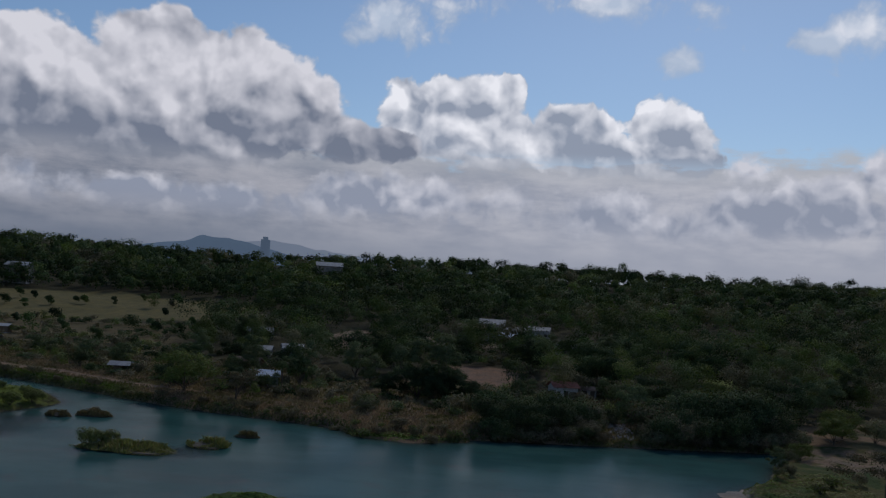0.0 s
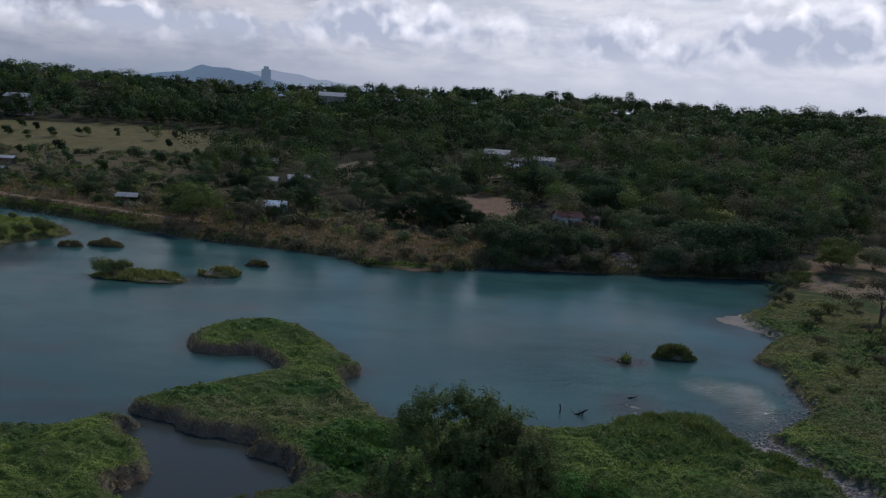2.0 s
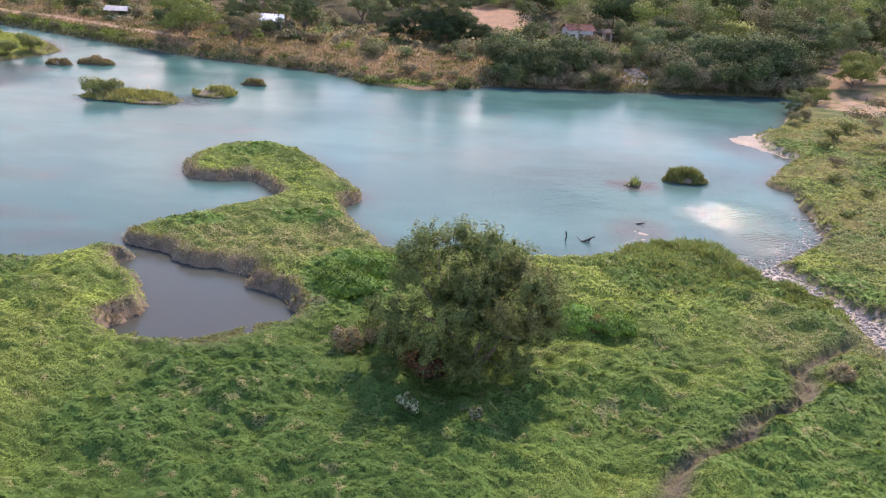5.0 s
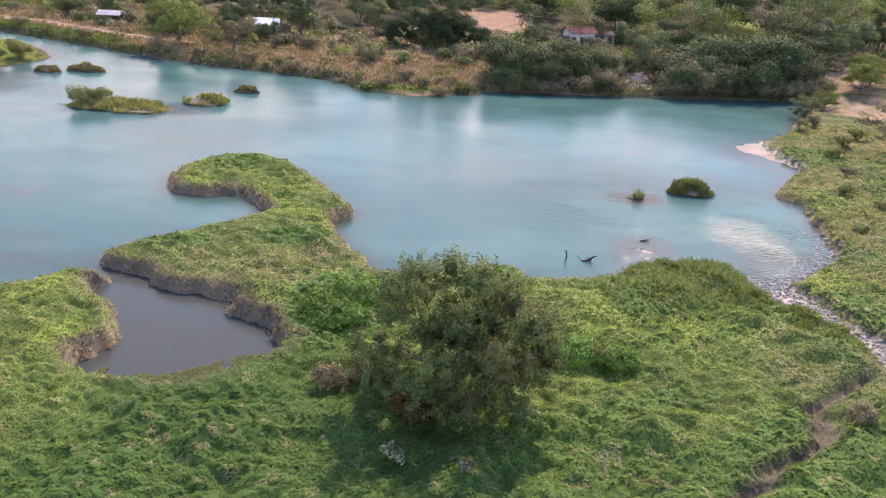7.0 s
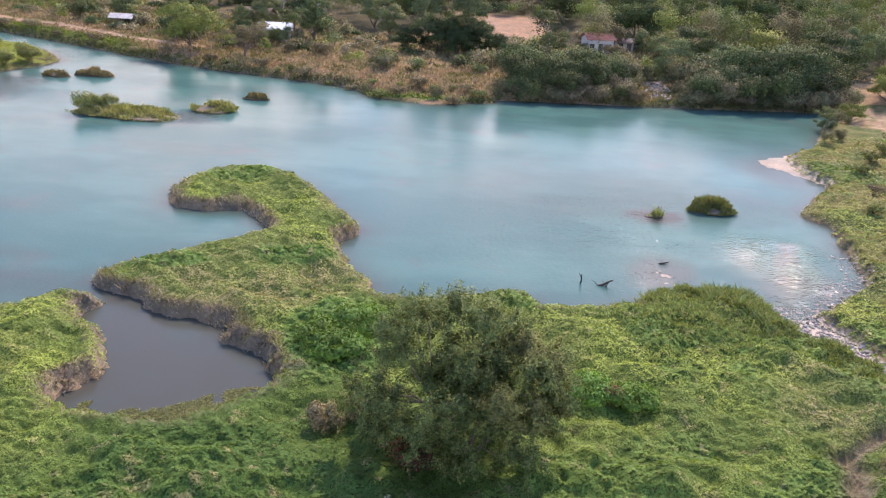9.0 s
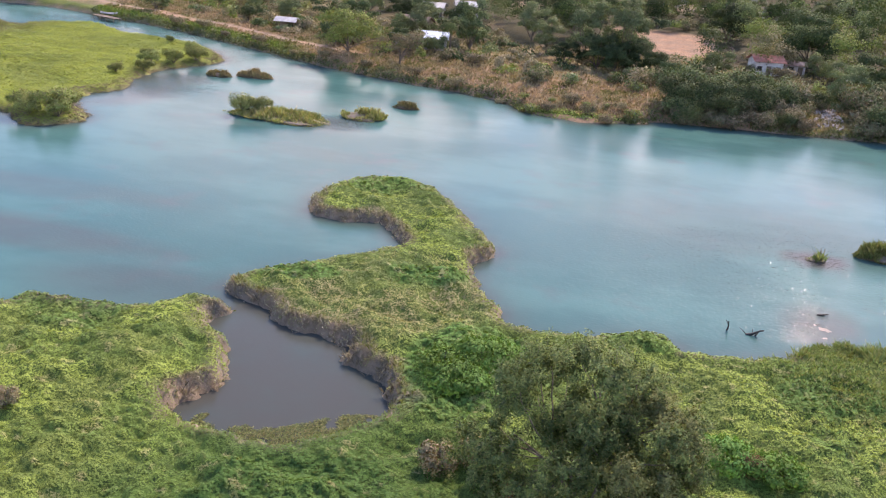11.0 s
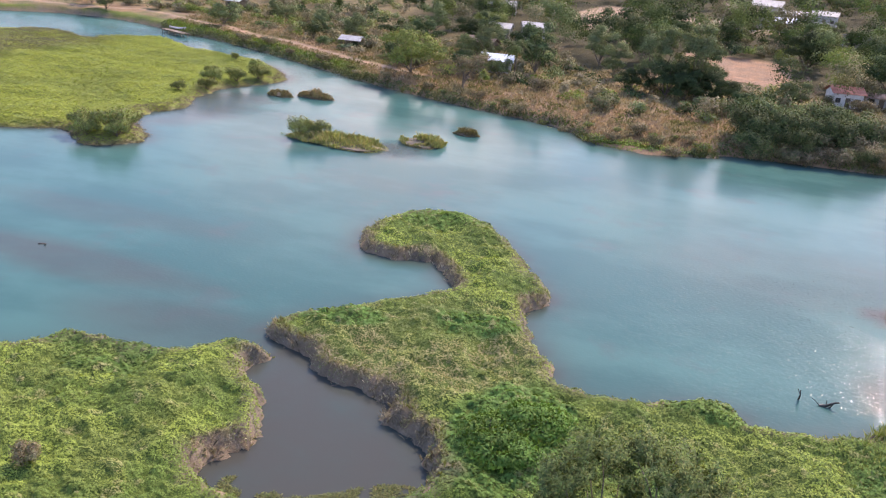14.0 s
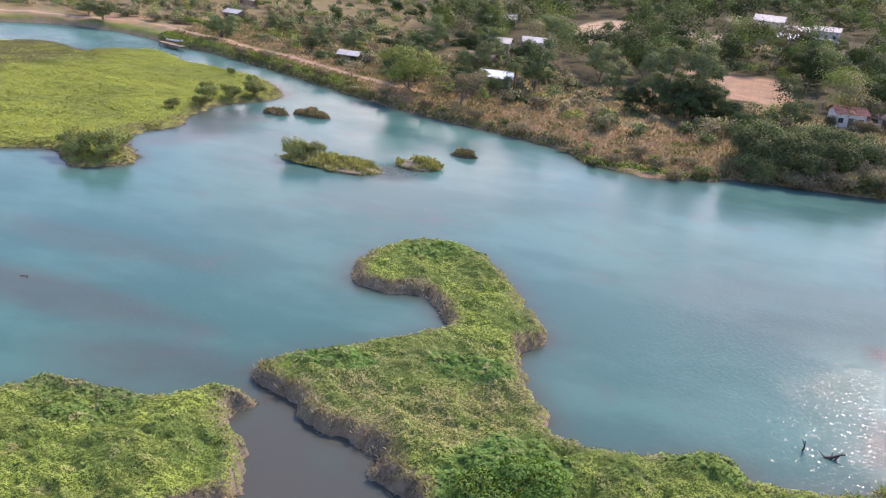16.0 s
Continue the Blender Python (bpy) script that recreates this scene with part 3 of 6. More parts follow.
def build_ground():
    xs = graded((-1600, -300, 50), (-300, -205, 6), (-205, -63, 1.4), (-63, 50, 0.45), (50, 110, 1.2), (110, 300, 8), (300, 1600, 60))
    ys = graded((-300, 0, 25), (0, 30, 4), (30, 113, 0.45), (113, 158, 1.0), (158, 245, 0.9), (245, 720, 7), (720, 4000, 90))
    gx, gy = np.meshgrid(xs, ys)
    x, y = gx.ravel(), gy.ravel()
    z, near, far, marsh, channel, gully, s, spit, sand = ground_parts(x, y)
    n1, n2 = fbm(x * 0.15, y * 0.15, 61, 4), fbm(x * 0.9, y * 0.9, 71, 3)
    mud = np.array([0.16, 0.132, 0.1])
    col = np.tile(mud, (len(x), 1))
    green = np.array([0.07, 0.108, 0.026])
    col = blend(col, green, step(near, 0.5, 1.6))
    deep = step(4 - x - 0.4 * (y - 44), 0, 10) * step(59 - y, 0, 6) * step(x, -30, -17)
    col = blend(col, (0.05, 0.095, 0.025), 0.8 * deep * step(near, 0.5, 1.6))
    col = blend(col, (0.17, 0.21, 0.045), step(marsh, -0.2, 0.8))
    is_far = step(far, 0.2, 1.0)
    dry = blend(np.tile([0.2, 0.14, 0.09], (len(x), 1)), (0.13, 0.12, 0.06), step(n1, 0.42, 0.62))
    # forest floor, its colour darkened to stand for shade between the crowns
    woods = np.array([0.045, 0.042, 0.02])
    dry = blend(dry, (0.15, 0.12, 0.06), step(s, 14, 30) * 0.6)
    open_land = step(-92 - 0.12 * (y - 250) - x, 0, 12) * step(362 - y, 0, 20)
    dry = blend(dry, (0.12, 0.1, 0.05), open_land * step(s, 16, 40) * (0.5 + 0.5 * step(n2, 0.35, 0.6)))
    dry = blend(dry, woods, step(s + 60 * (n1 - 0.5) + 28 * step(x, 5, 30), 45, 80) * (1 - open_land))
    dry = blend(dry, (0.16, 0.14, 0.06), step(-np.hypot((x + 187) / 84, (y - 405) / 58) + 1.0 + 0.5 * (n1 - 0.5), 0, 0.12))
    dry = blend(dry, (0.25, 0.165, 0.115), step(-np.maximum(np.abs(x + 2) / 14, np.abs(y - 252) / 15) + 1.0, 0, 0.08))
    dry = blend(dry, (0.28, 0.21, 0.155), step(-np.hypot((x + 47) / 11, (y - 328) / 38) + 1.0 + 0.4 * (n1 - 0.5), 0, 0.2))
    dry = blend(dry, (0.25, 0.205, 0.16), step(-np.hypot((x - 0) / 32, (y - 330) / 13) + 1.0 + 0.5 * (n1 - 0.5), 0, 0.2))
    dry = blend(dry, (0.14, 0.18, 0.04), step(-np.hypot((x - 76) / 9, (y - 276) / 6) + 1.0, 0, 0.2))
    path_y = np.interp(x, BANK_X, BANK_Y) + 9.5 + 2.0 * (lattice(x * 0.06, x * 0, 81) - 0.5)
    dry = blend(dry, (0.29, 0.21, 0.155), np.exp(-((y - path_y) / 1.1) ** 2) * step(-60 - x, 0, 15))
    dry = blend(dry, (0.09, 0.12, 0.03), step(6.5 - s, 0, 2.5) * step(-70 - x, 0, 10))
    east = (x > 25) & (y < 185) & (s < 12)
    pasture = blend(np.tile([0.055, 0.08, 0.022], (len(x), 1)), (0.12, 0.11, 0.04), step(n1, 0.4, 0.6))
    bare = step(-np.hypot((x - 76) / 17, (y - 168) / 17) + 1.0 + 0.7 * (n1 - 0.5), 0, 0.15)
    pasture = blend(pasture, (0.24, 0.175, 0.125), bare * step(n2, 0.3, 0.5))
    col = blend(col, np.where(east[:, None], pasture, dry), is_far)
    stones = np.array([0.34, 0.31, 0.28])
    col = blend(col, stones, channel * step(0.4 - np.maximum(near, far), 0, 0.5))
    col = blend(col, (0.3, 0.265, 0.235), step(spit, -2.0, 0.5) * (1 - step(far, 0.5, 1.5)))
    col = blend(col, (0.3, 0.26, 0.23), step(sand, -1.0, 0.5) * (1 - step(near, 0.2, 0.8)))
    col = blend(col, (0.19, 0.16, 0.13), step(1.2 - np.hypot((x + 7.6) / 1.9, (y - 75.6) / 1.4), 0, 0.3) * (1 - step(near, 0.1, 0.7)))
    col = blend(col, (0.11, 0.095, 0.075), np.clip(gully * 1.3, 0, 1) * (near > 0))
    col *= (0.85 + 0.3 * n2)[:, None]
    nx, ny = len(xs), len(ys)
    i, j = np.meshgrid(np.arange(nx - 1), np.arange(ny - 1))
    k = (j * nx + i).ravel()
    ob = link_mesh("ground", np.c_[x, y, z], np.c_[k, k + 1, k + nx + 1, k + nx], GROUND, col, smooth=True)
    tagged(ob, "river flats, muddy banks and hillside of soil and grass", "ground", kind="structure")


def build_water():
    xs = graded((-1600, -240, 80), (-240, 80, 1.6), (80, 300, 20))
    ys = graded((20, 245, 1.6), (245, 300, 20))
    gx, gy = np.meshgrid(xs, ys)
    x, y = gx.ravel(), gy.ravel()
    d = np.maximum(np.maximum(NEAR(x, y), FAR(x, y)), MARSH(x, y))
    shoal = 0.85 * np.exp(np.minimum(d, 0) / 1.6)
    shoal = np.maximum(shoal, 0.8 * step(POND(x, y), -4, 1.5))
    n = fbm(x * 0.08, y * 0.08, 91, 4)
    for cx, cy, rx, ry, a in ((-58, 79, 17, 3.2, 0.6), (-60, 92, 14, 3, 0.35), (-38, 71, 9, 5, 0.45), (40, 131, 7, 9, 0.7), (17, 87, 3.5, 5, 0.7),
                              (-47, 137, 5, 5, 0.6), (18.5, 105.3, 3.4, 2.8, 1.0), (-84, 146, 7, 16, 0.65), (29, 84, 7, 9, 0.5), (18.5, 105.3, 2.4, 2.4, 0.9),
                              (14, 112, 18, 10, 0.3), (-40, 120, 9, 3, 0.2)):
        r = np.hypot((x - cx) / rx, (y - cy) / ry) + 0.8 * (n - 0.5)
        shoal = np.maximum(shoal, a * step(1.5 - r, 0, 1.0))
    nx, ny = len(xs), len(ys)
    i, j = np.meshgrid(np.arange(nx - 1), np.arange(ny - 1))
    k = (j * nx + i).ravel()
    ob = link_mesh("water", np.c_[x, y, 0 * x], np.c_[k, k + 1, k + nx + 1, k + nx], WATER, smooth=True)
    layer = ob.data.attributes.new("shallow", "FLOAT", "POINT")
    layer.data.foreach_set("value", np.clip(shoal, 0, 1).astype(np.float32))
    ripple = np.zeros(len(x))
    for cx, cy, r, a in ((28.5, 95, 6.0, 0.95), (30.5, 87, 4.5, 0.9), (16, 98, 22, 0.3), (27, 79, 4, 1.2), (16, 85, 4, 0.4), (-46.5, 139.5, 4, 1.0), (-143, 208, 12, 1.0), (-83, 150, 9, 0.5)):
        ripple = np.maximum(ripple, a * np.exp(-((x - cx) ** 2 + (y - cy) ** 2) / r**2))
    layer = ob.data.attributes.new("ripple", "FLOAT", "POINT")
    layer.data.foreach_set("value", ripple.astype(np.float32))
    tagged(ob, "slow turquoise river water, brown over the shoals", "river", kind="structure")


build_ground()
build_water()


# ---------------------------------------------------------------- leaves and blades
def leaf_cloud(where, facing, size, slim, seed):
    """Pointed leaves: for each a quad round a midrib that lies across its facing. Returns vertices and faces."""
    rng = np.random.default_rng(seed)
    n = len(where)
    facing = facing / (np.linalg.norm(facing, axis=1, keepdims=True) + 1e-9)
    any_way = rng.normal(size=(n, 3))
    rib = np.cross(facing, any_way)
    rib /= np.linalg.norm(rib, axis=1, keepdims=True) + 1e-9
    side = np.cross(facing, rib) * (size * slim)[:, None]
    rib = rib * size[:, None]
    droop = facing * (size * 0.15)[:, None]
    v = np.stack([where - rib * 0.5 - droop, where + side * 0.5, where + rib * 0.5 - droop, where - side * 0.5], 1).reshape(-1, 3)
    return v, np.arange(4 * n).reshape(-1, 4)[:, ::-1]


def rounded_shade(from_clump, from_crown, rng, loose=0.14):
    """For the four corners of each leaf the way its clump and its whole crown bulge there."""
    n = 0.6 * from_clump + 0.5 * from_crown + (0, 0, 0.12) + rng.normal(0, loose, from_clump.shape)
    n /= np.linalg.norm(n, axis=1, keepdims=True) + 1e-9
    return np.repeat(n, 4, 0)


def sliver_cloud(where, facing, size, slim, seed):
    """The smallest leaves: for each one pointed triangle."""
    v, _ = leaf_cloud(where, facing, size, slim, seed)
    v = v.reshape(-1, 4, 3)
    v = np.stack([v[:, 0] - (v[:, 1] - v[:, 3]) * 0.5, v[:, 2], v[:, 0] + (v[:, 1] - v[:, 3]) * 0.5], 1).reshape(-1, 3)
    return v, np.arange(len(v)).reshape(-1, 3)


def blade_cloud(foot, height, lean, width, seed):
    """Grass blades: slim quads that stand on a foot and lean."""
    rng = np.random.default_rng(seed)
    n = len(foot)
    turn = rng.uniform(0, 2 * np.pi, n)
    across = np.c_[np.cos(turn), np.sin(turn), 0 * turn] * width[:, None] * 0.5
    go = rng.uniform(0, 2 * np.pi, n)
    tip = foot + np.c_[np.cos(go) * lean, np.sin(go) * lean, height]
    mid = foot * 0.45 + tip * 0.55 + np.c_[0 * turn, 0 * turn, height * 0.12]
    v = np.stack([foot, mid + across, tip, mid - across], 1).reshape(-1, 3)
    return v, np.arange(4 * n).reshape(-1, 4)


def tints(palette, weights, n, rng, spread=0.22):
    """A colour for each of n leaves, spread over its four corners."""
    pick = rng.choice(len(palette), n, p=np.array(weights) / np.sum(weights))
    c = np.array(palette)[pick] * rng.normal(1, spread, (n, 1)).clip(0.4, 1.8) * rng.normal(1, 0.06, (n, 3))
    return np.repeat(c.clip(0.004, 0.9), 4, 0)


def tussocks(x, y, cell, seed):
    """For each place the nearest of a scatter of plants: way to it and distance, in cells, and a number of its own."""
    best, bx, by, own = np.full(x.shape, 9.0), 0 * x, 0 * x, 0 * x
    ci, cj = np.floor(x / cell), np.floor(y / cell)
    for di in (-1, 0, 1):
        for dj in (-1, 0, 1):
            i, j = ci + di, cj + dj
            px, py = i + lattice(i, j, seed), j + lattice(i, j, seed + 1)
            dx, dy = x / cell - px, y / cell - py
            d = np.hypot(dx, dy)
            near = d < best
            best, bx, by = np.where(near, d, best), np.where(near, dx, bx), np.where(near, dy, by)
            own = np.where(near, lattice(i, j, seed + 2), own)
    return best, bx, by, own


def build_meadow():
    """Low creepers and grass over the near land and the eastern bank."""
    rng = np.random.default_rng(4)
    n = 1900000
    x, y = rng.uniform(-60, 62, n), 33 + 119 * rng.uniform(0, 1, n) ** 1.5
    dist = np.hypot(x, y - 5)
    visible = (x > -0.98 * (y - 8)) & (x < 0.52 * (y + 8) + 3)
    keep = visible & (rng.uniform(0, 1, n) < np.clip((50 / dist) ** 1.3, 0.1, 1))
    x, y, dist = x[keep], y[keep], dist[keep]
    z, near, far, marsh, channel, gully, s, spit, sand = ground_parts(x, y)
    land = np.maximum(near, far)
    bare = step(-np.hypot((x - 76) / 17, (y - 168) / 17) + 1.0, 0, 0.15)
    keep = (land > -0.1) & (rng.uniform(0, 1, len(x)) < (1 - 0.6 * np.clip(gully * 1.2, 0, 1)) * (1 - bare)) & ((near > 0) | (x > 20))
    x, y, z, near, land, dist, gully = x[keep], y[keep], z[keep], near[keep], land[keep], dist[keep], gully[keep]
    n = len(x)
    n1, n2, n3 = fbm(x * 0.07, y * 0.07, 101, 3), fbm(x * 0.3, y * 0.3, 111, 4), fbm(x * 1.2, y * 1.2, 121, 3)
    bright, lush, dull, straw = np.array([0.225, 0.285, 0.06]), np.array([0.10, 0.185, 0.045]), np.array([0.225, 0.205, 0.1]), np.array([0.31, 0.26, 0.14])
    c = blend(np.tile(bright, (n, 1)), (0.16, 0.2, 0.05), step(n2, 0.4, 0.65))
    # duller growth on the middle of the headland and by the eastern creek
    dullness = np.clip(step(-np.hypot((x + 18) / 9, (y - 76) / 11) + 1.1, 0, 0.5) + step(-np.hypot((x - 27) / 8, (y - 56) / 16) + 1.1, 0, 0.5)
                       + 0.95 * step(x, 32, 38) * step(n1, 0.3, 0.5), 0, 1)
    c = blend(c, dull, dullness * (0.45 + 0.55 * step(n2 + n3, 0.6, 1.2)))
    # lush vines: beside the pond, on the hump of the headland, and in drifts
    vines = np.clip(step(-np.hypot((x + 9.5) / 4.5, (y - 65.5) / 8) + 1.15, 0, 0.35) + step(-np.hypot((x + 16.5) / 4, (y - 81.5) / 3) + 1.1, 0, 0.3)
                    + step(-np.hypot((x + 27) / 4, (y - 77.5) / 2.5) + 1.1, 0, 0.3) + 0.75 * step(n1 + 0.35 * n2, 0.70, 0.83)
                    + 0.85 * step(-np.hypot((x - 16) / 7, (y - 68) / 9) + 1.1, 0, 0.6) * step(n2, 0.38, 0.6)
                    + 0.9 * step(-np.hypot((x - 8.9) / 3.4, (y - 59.3) / 2) + 1.1, 0, 0.3) + 0.7 * step(-np.hypot((x - 2.5) / 3.6, (y - 75.5) / 1.8) + 1.1, 0, 0.3), 0, 1)
    c = blend(c, lush, vines)
    # deeper green growth on the low ground south-west of the tree
    c = blend(c, (0.1, 0.17, 0.042), 0.5 * step(63 - y + 5 * (n2 - 0.5), 0, 9) * step(x, -26, -14))
    c = blend(c, (0.062, 0.122, 0.03), 0.85 * step(4 - x - 0.4 * (y - 44), 0, 10) * step(57 - y + 6 * n2, 0, 6) * step(x, -30, -17))
    c = blend(c, (0.09, 0.15, 0.036), 0.6 * step(fbm(x * 0.42 + 5, y * 0.42, 127, 3), 0.5, 0.66))
    c = blend(c, straw, step(n3, 0.66, 0.8) * 0.5)
    south = step(NEAR(x, y + 0.9) - NEAR(x, y - 0.9), -0.6, 0.7)
    edge = step(1.9 - land + 1.6 * (n2 - 0.5), 0, 1.1) * (0.15 + 0.85 * south)
    c = blend(c, (0.19, 0.16, 0.108), edge * (0.45 + 0.55 * step(n3, 0.3, 0.6)))
    c = blend(c, (0.22, 0.115, 0.06), 0.8 * step(-np.hypot((x - 8.9) / 1.3, (y - 59) / 1.0) + 1.0, 0, 0.4))
    d1, ux, uy, own = tussocks(x + 0.3 * n3, y + 0.3 * n2, 0.8, 211)
    d2, vx, vy, own2 = tussocks(x, y, 0.42, 221)
    dome = 0.10 * (1 - (d1 / 0.75) ** 2) * (0.3 + 1.1 * own) + 0.05 * (1 - (d2 / 0.75) ** 2) * (0.4 + own2)
    c = blend(c, (0.14, 0.12, 0.085), 0.75 * np.clip(gully * 2.2, 0, 1))
    c = c * (0.87 + 0.12 * own + 0.08 * own2)[:, None] * rng.normal(1, 0.10, (n, 1)).clip(0.6, 1.5)
    size = (0.115 + 0.035 * vines) * (dist / 50) ** 0.75 * rng.uniform(0.7, 1.4, n)
    lift = dome * step(land, 0, 1.2) + rng.uniform(-0.03, 0.11, n) * (0.4 + 0.6 * step(land, 0, 1))
    slope_x, slope_y = ground_parts(x + 0.3, y)[0] - z, ground_parts(x, y + 0.3)[0] - z
    calm = step(land, 0.2, 1.2) / 0.3
    even = np.c_[ux * 0.2 + vx * 0.16 - slope_x * calm, uy * 0.2 + vy * 0.16 - slope_y * calm, np.ones(n)]
    facing = even + np.c_[rng.normal(0, 0.2, (n, 2)), rng.normal(0, 0.15, n)]
    v, f = sliver_cloud(np.c_[x, y, z + lift], facing, size * 1.1, np.where(vines > 0.5, 0.8, 0.6), 7)
    shade = even + rng.normal(0, 0.1, (n, 3))
    shade /= np.linalg.norm(shade, axis=1, keepdims=True)
    ob = link_mesh("meadow_plants", v, f, FOLIAGE, np.repeat(c, 3, 0), normals=np.repeat(shade, 3, 0))
    tagged(ob, "bright green creepers and grass matted over the river flats", "ground cover", kind="stuff")


def build_fringe():
    """Withered stems and trailing roots that hang over the muddy edges of the near land."""
    rng = np.random.default_rng(15)
    n = 420000
    x, y = rng.uniform(-50, 52, n), rng.uniform(38, 150, n)
    rough = np.maximum(NEAR(x, y), FAR(x, y))
    k = (np.abs(rough - 0.2) < 1.9) & (x > -0.98 * (y - 8)) & (x < 0.55 * (y + 8) + 3)
    x, y = x[k], y[k]
    z, near, far, *_ = ground_parts(x, y)
    land = np.maximum(near, far)
    k = (land > -0.45) & (land < 1.15) & (z > -0.08)
    x, y, z, land = x[k], y[k], z[k], land[k]
    n = len(x)
    n2 = fbm(x * 0.5, y * 0.5, 231, 3)
    c = blend(np.tile([0.27, 0.235, 0.175], (n, 1)), (0.18, 0.152, 0.112), step(n2, 0.4, 0.6))
    c = blend(c, (0.15, 0.165, 0.06), step(land + 0.8 * (n2 - 0.5), 0.45, 0.95))
    c *= rng.normal(1, 0.25, (n, 1)).clip(0.4, 1.7)
    north = 1 - step(NEAR(x, y + 0.9) - NEAR(x, y - 0.9), -0.6, 0.6)
    c = blend(c, (0.17, 0.21, 0.055), north * 0.85)
    h = rng.uniform(0.12, 0.5, n) * (0.5 + n2) * (1 - 0.6 * north)
    v, f = blade_cloud(np.c_[x, y, z - 0.05], h, h * rng.uniform(0.3, 1.2, n), rng.uniform(0.06, 0.14, n), 16)
    tagged(link_mesh("bank_fringe", v, f, FOLIAGE, np.repeat(c, 4, 0)), "withered grey-brown stems along the muddy water's edge", "ground cover", kind="stuff")


def build_marsh_plants():
    rng = np.random.default_rng(9)
    n = 190000
    x, y = rng.uniform(-165, -74, n), rng.uniform(108, 212, n)
    z, near, far, marsh, *_ = ground_parts(x, y)
    k = marsh > -0.2
    x, y, z, marsh = x[k], y[k], z[k], marsh[k]
    n = len(x)
    n2, n3 = fbm(x * 0.12, y * 0.12, 131, 4), fbm(x * 0.6, y * 0.6, 141, 3)
    c = blend(np.tile([0.25, 0.315, 0.055], (n, 1)), (0.18, 0.235, 0.05), step(n2, 0.45, 0.68))
    c = blend(c, (0.13, 0.13, 0.06), step(-138 - x + 6 * n2, 0, 10) * step(y, 150, 165))
    c = blend(c, (0.14, 0.115, 0.075), step(4.0 - marsh + 5 * (n2 - 0.5), 0, 2.5) * step(x + y * 0.0, -100, -88))
    c = blend(c, (0.17, 0.15, 0.085), step(1.2 - marsh, 0, 0.9) * (0.4 + 0.6 * step(n3, 0.35, 0.6)))
    c *= rng.normal(1, 0.1, (n, 1)).clip(0.5, 1.7)
    facing = np.c_[rng.normal(0, 0.18, n), rng.normal(0, 0.18, n), np.abs(rng.normal(0.95, 0.2, n))]
    v, f = sliver_cloud(np.c_[x, y, z + rng.uniform(0, 0.3, n)], facing, rng.uniform(0.26, 0.42, n), np.full(n, 0.8), 17)
    tagged(link_mesh("marsh_grass", v, f, FOLIAGE, np.repeat(c, 3, 0)), "yellow-green marsh grass on a low river island", "grass", kind="stuff")


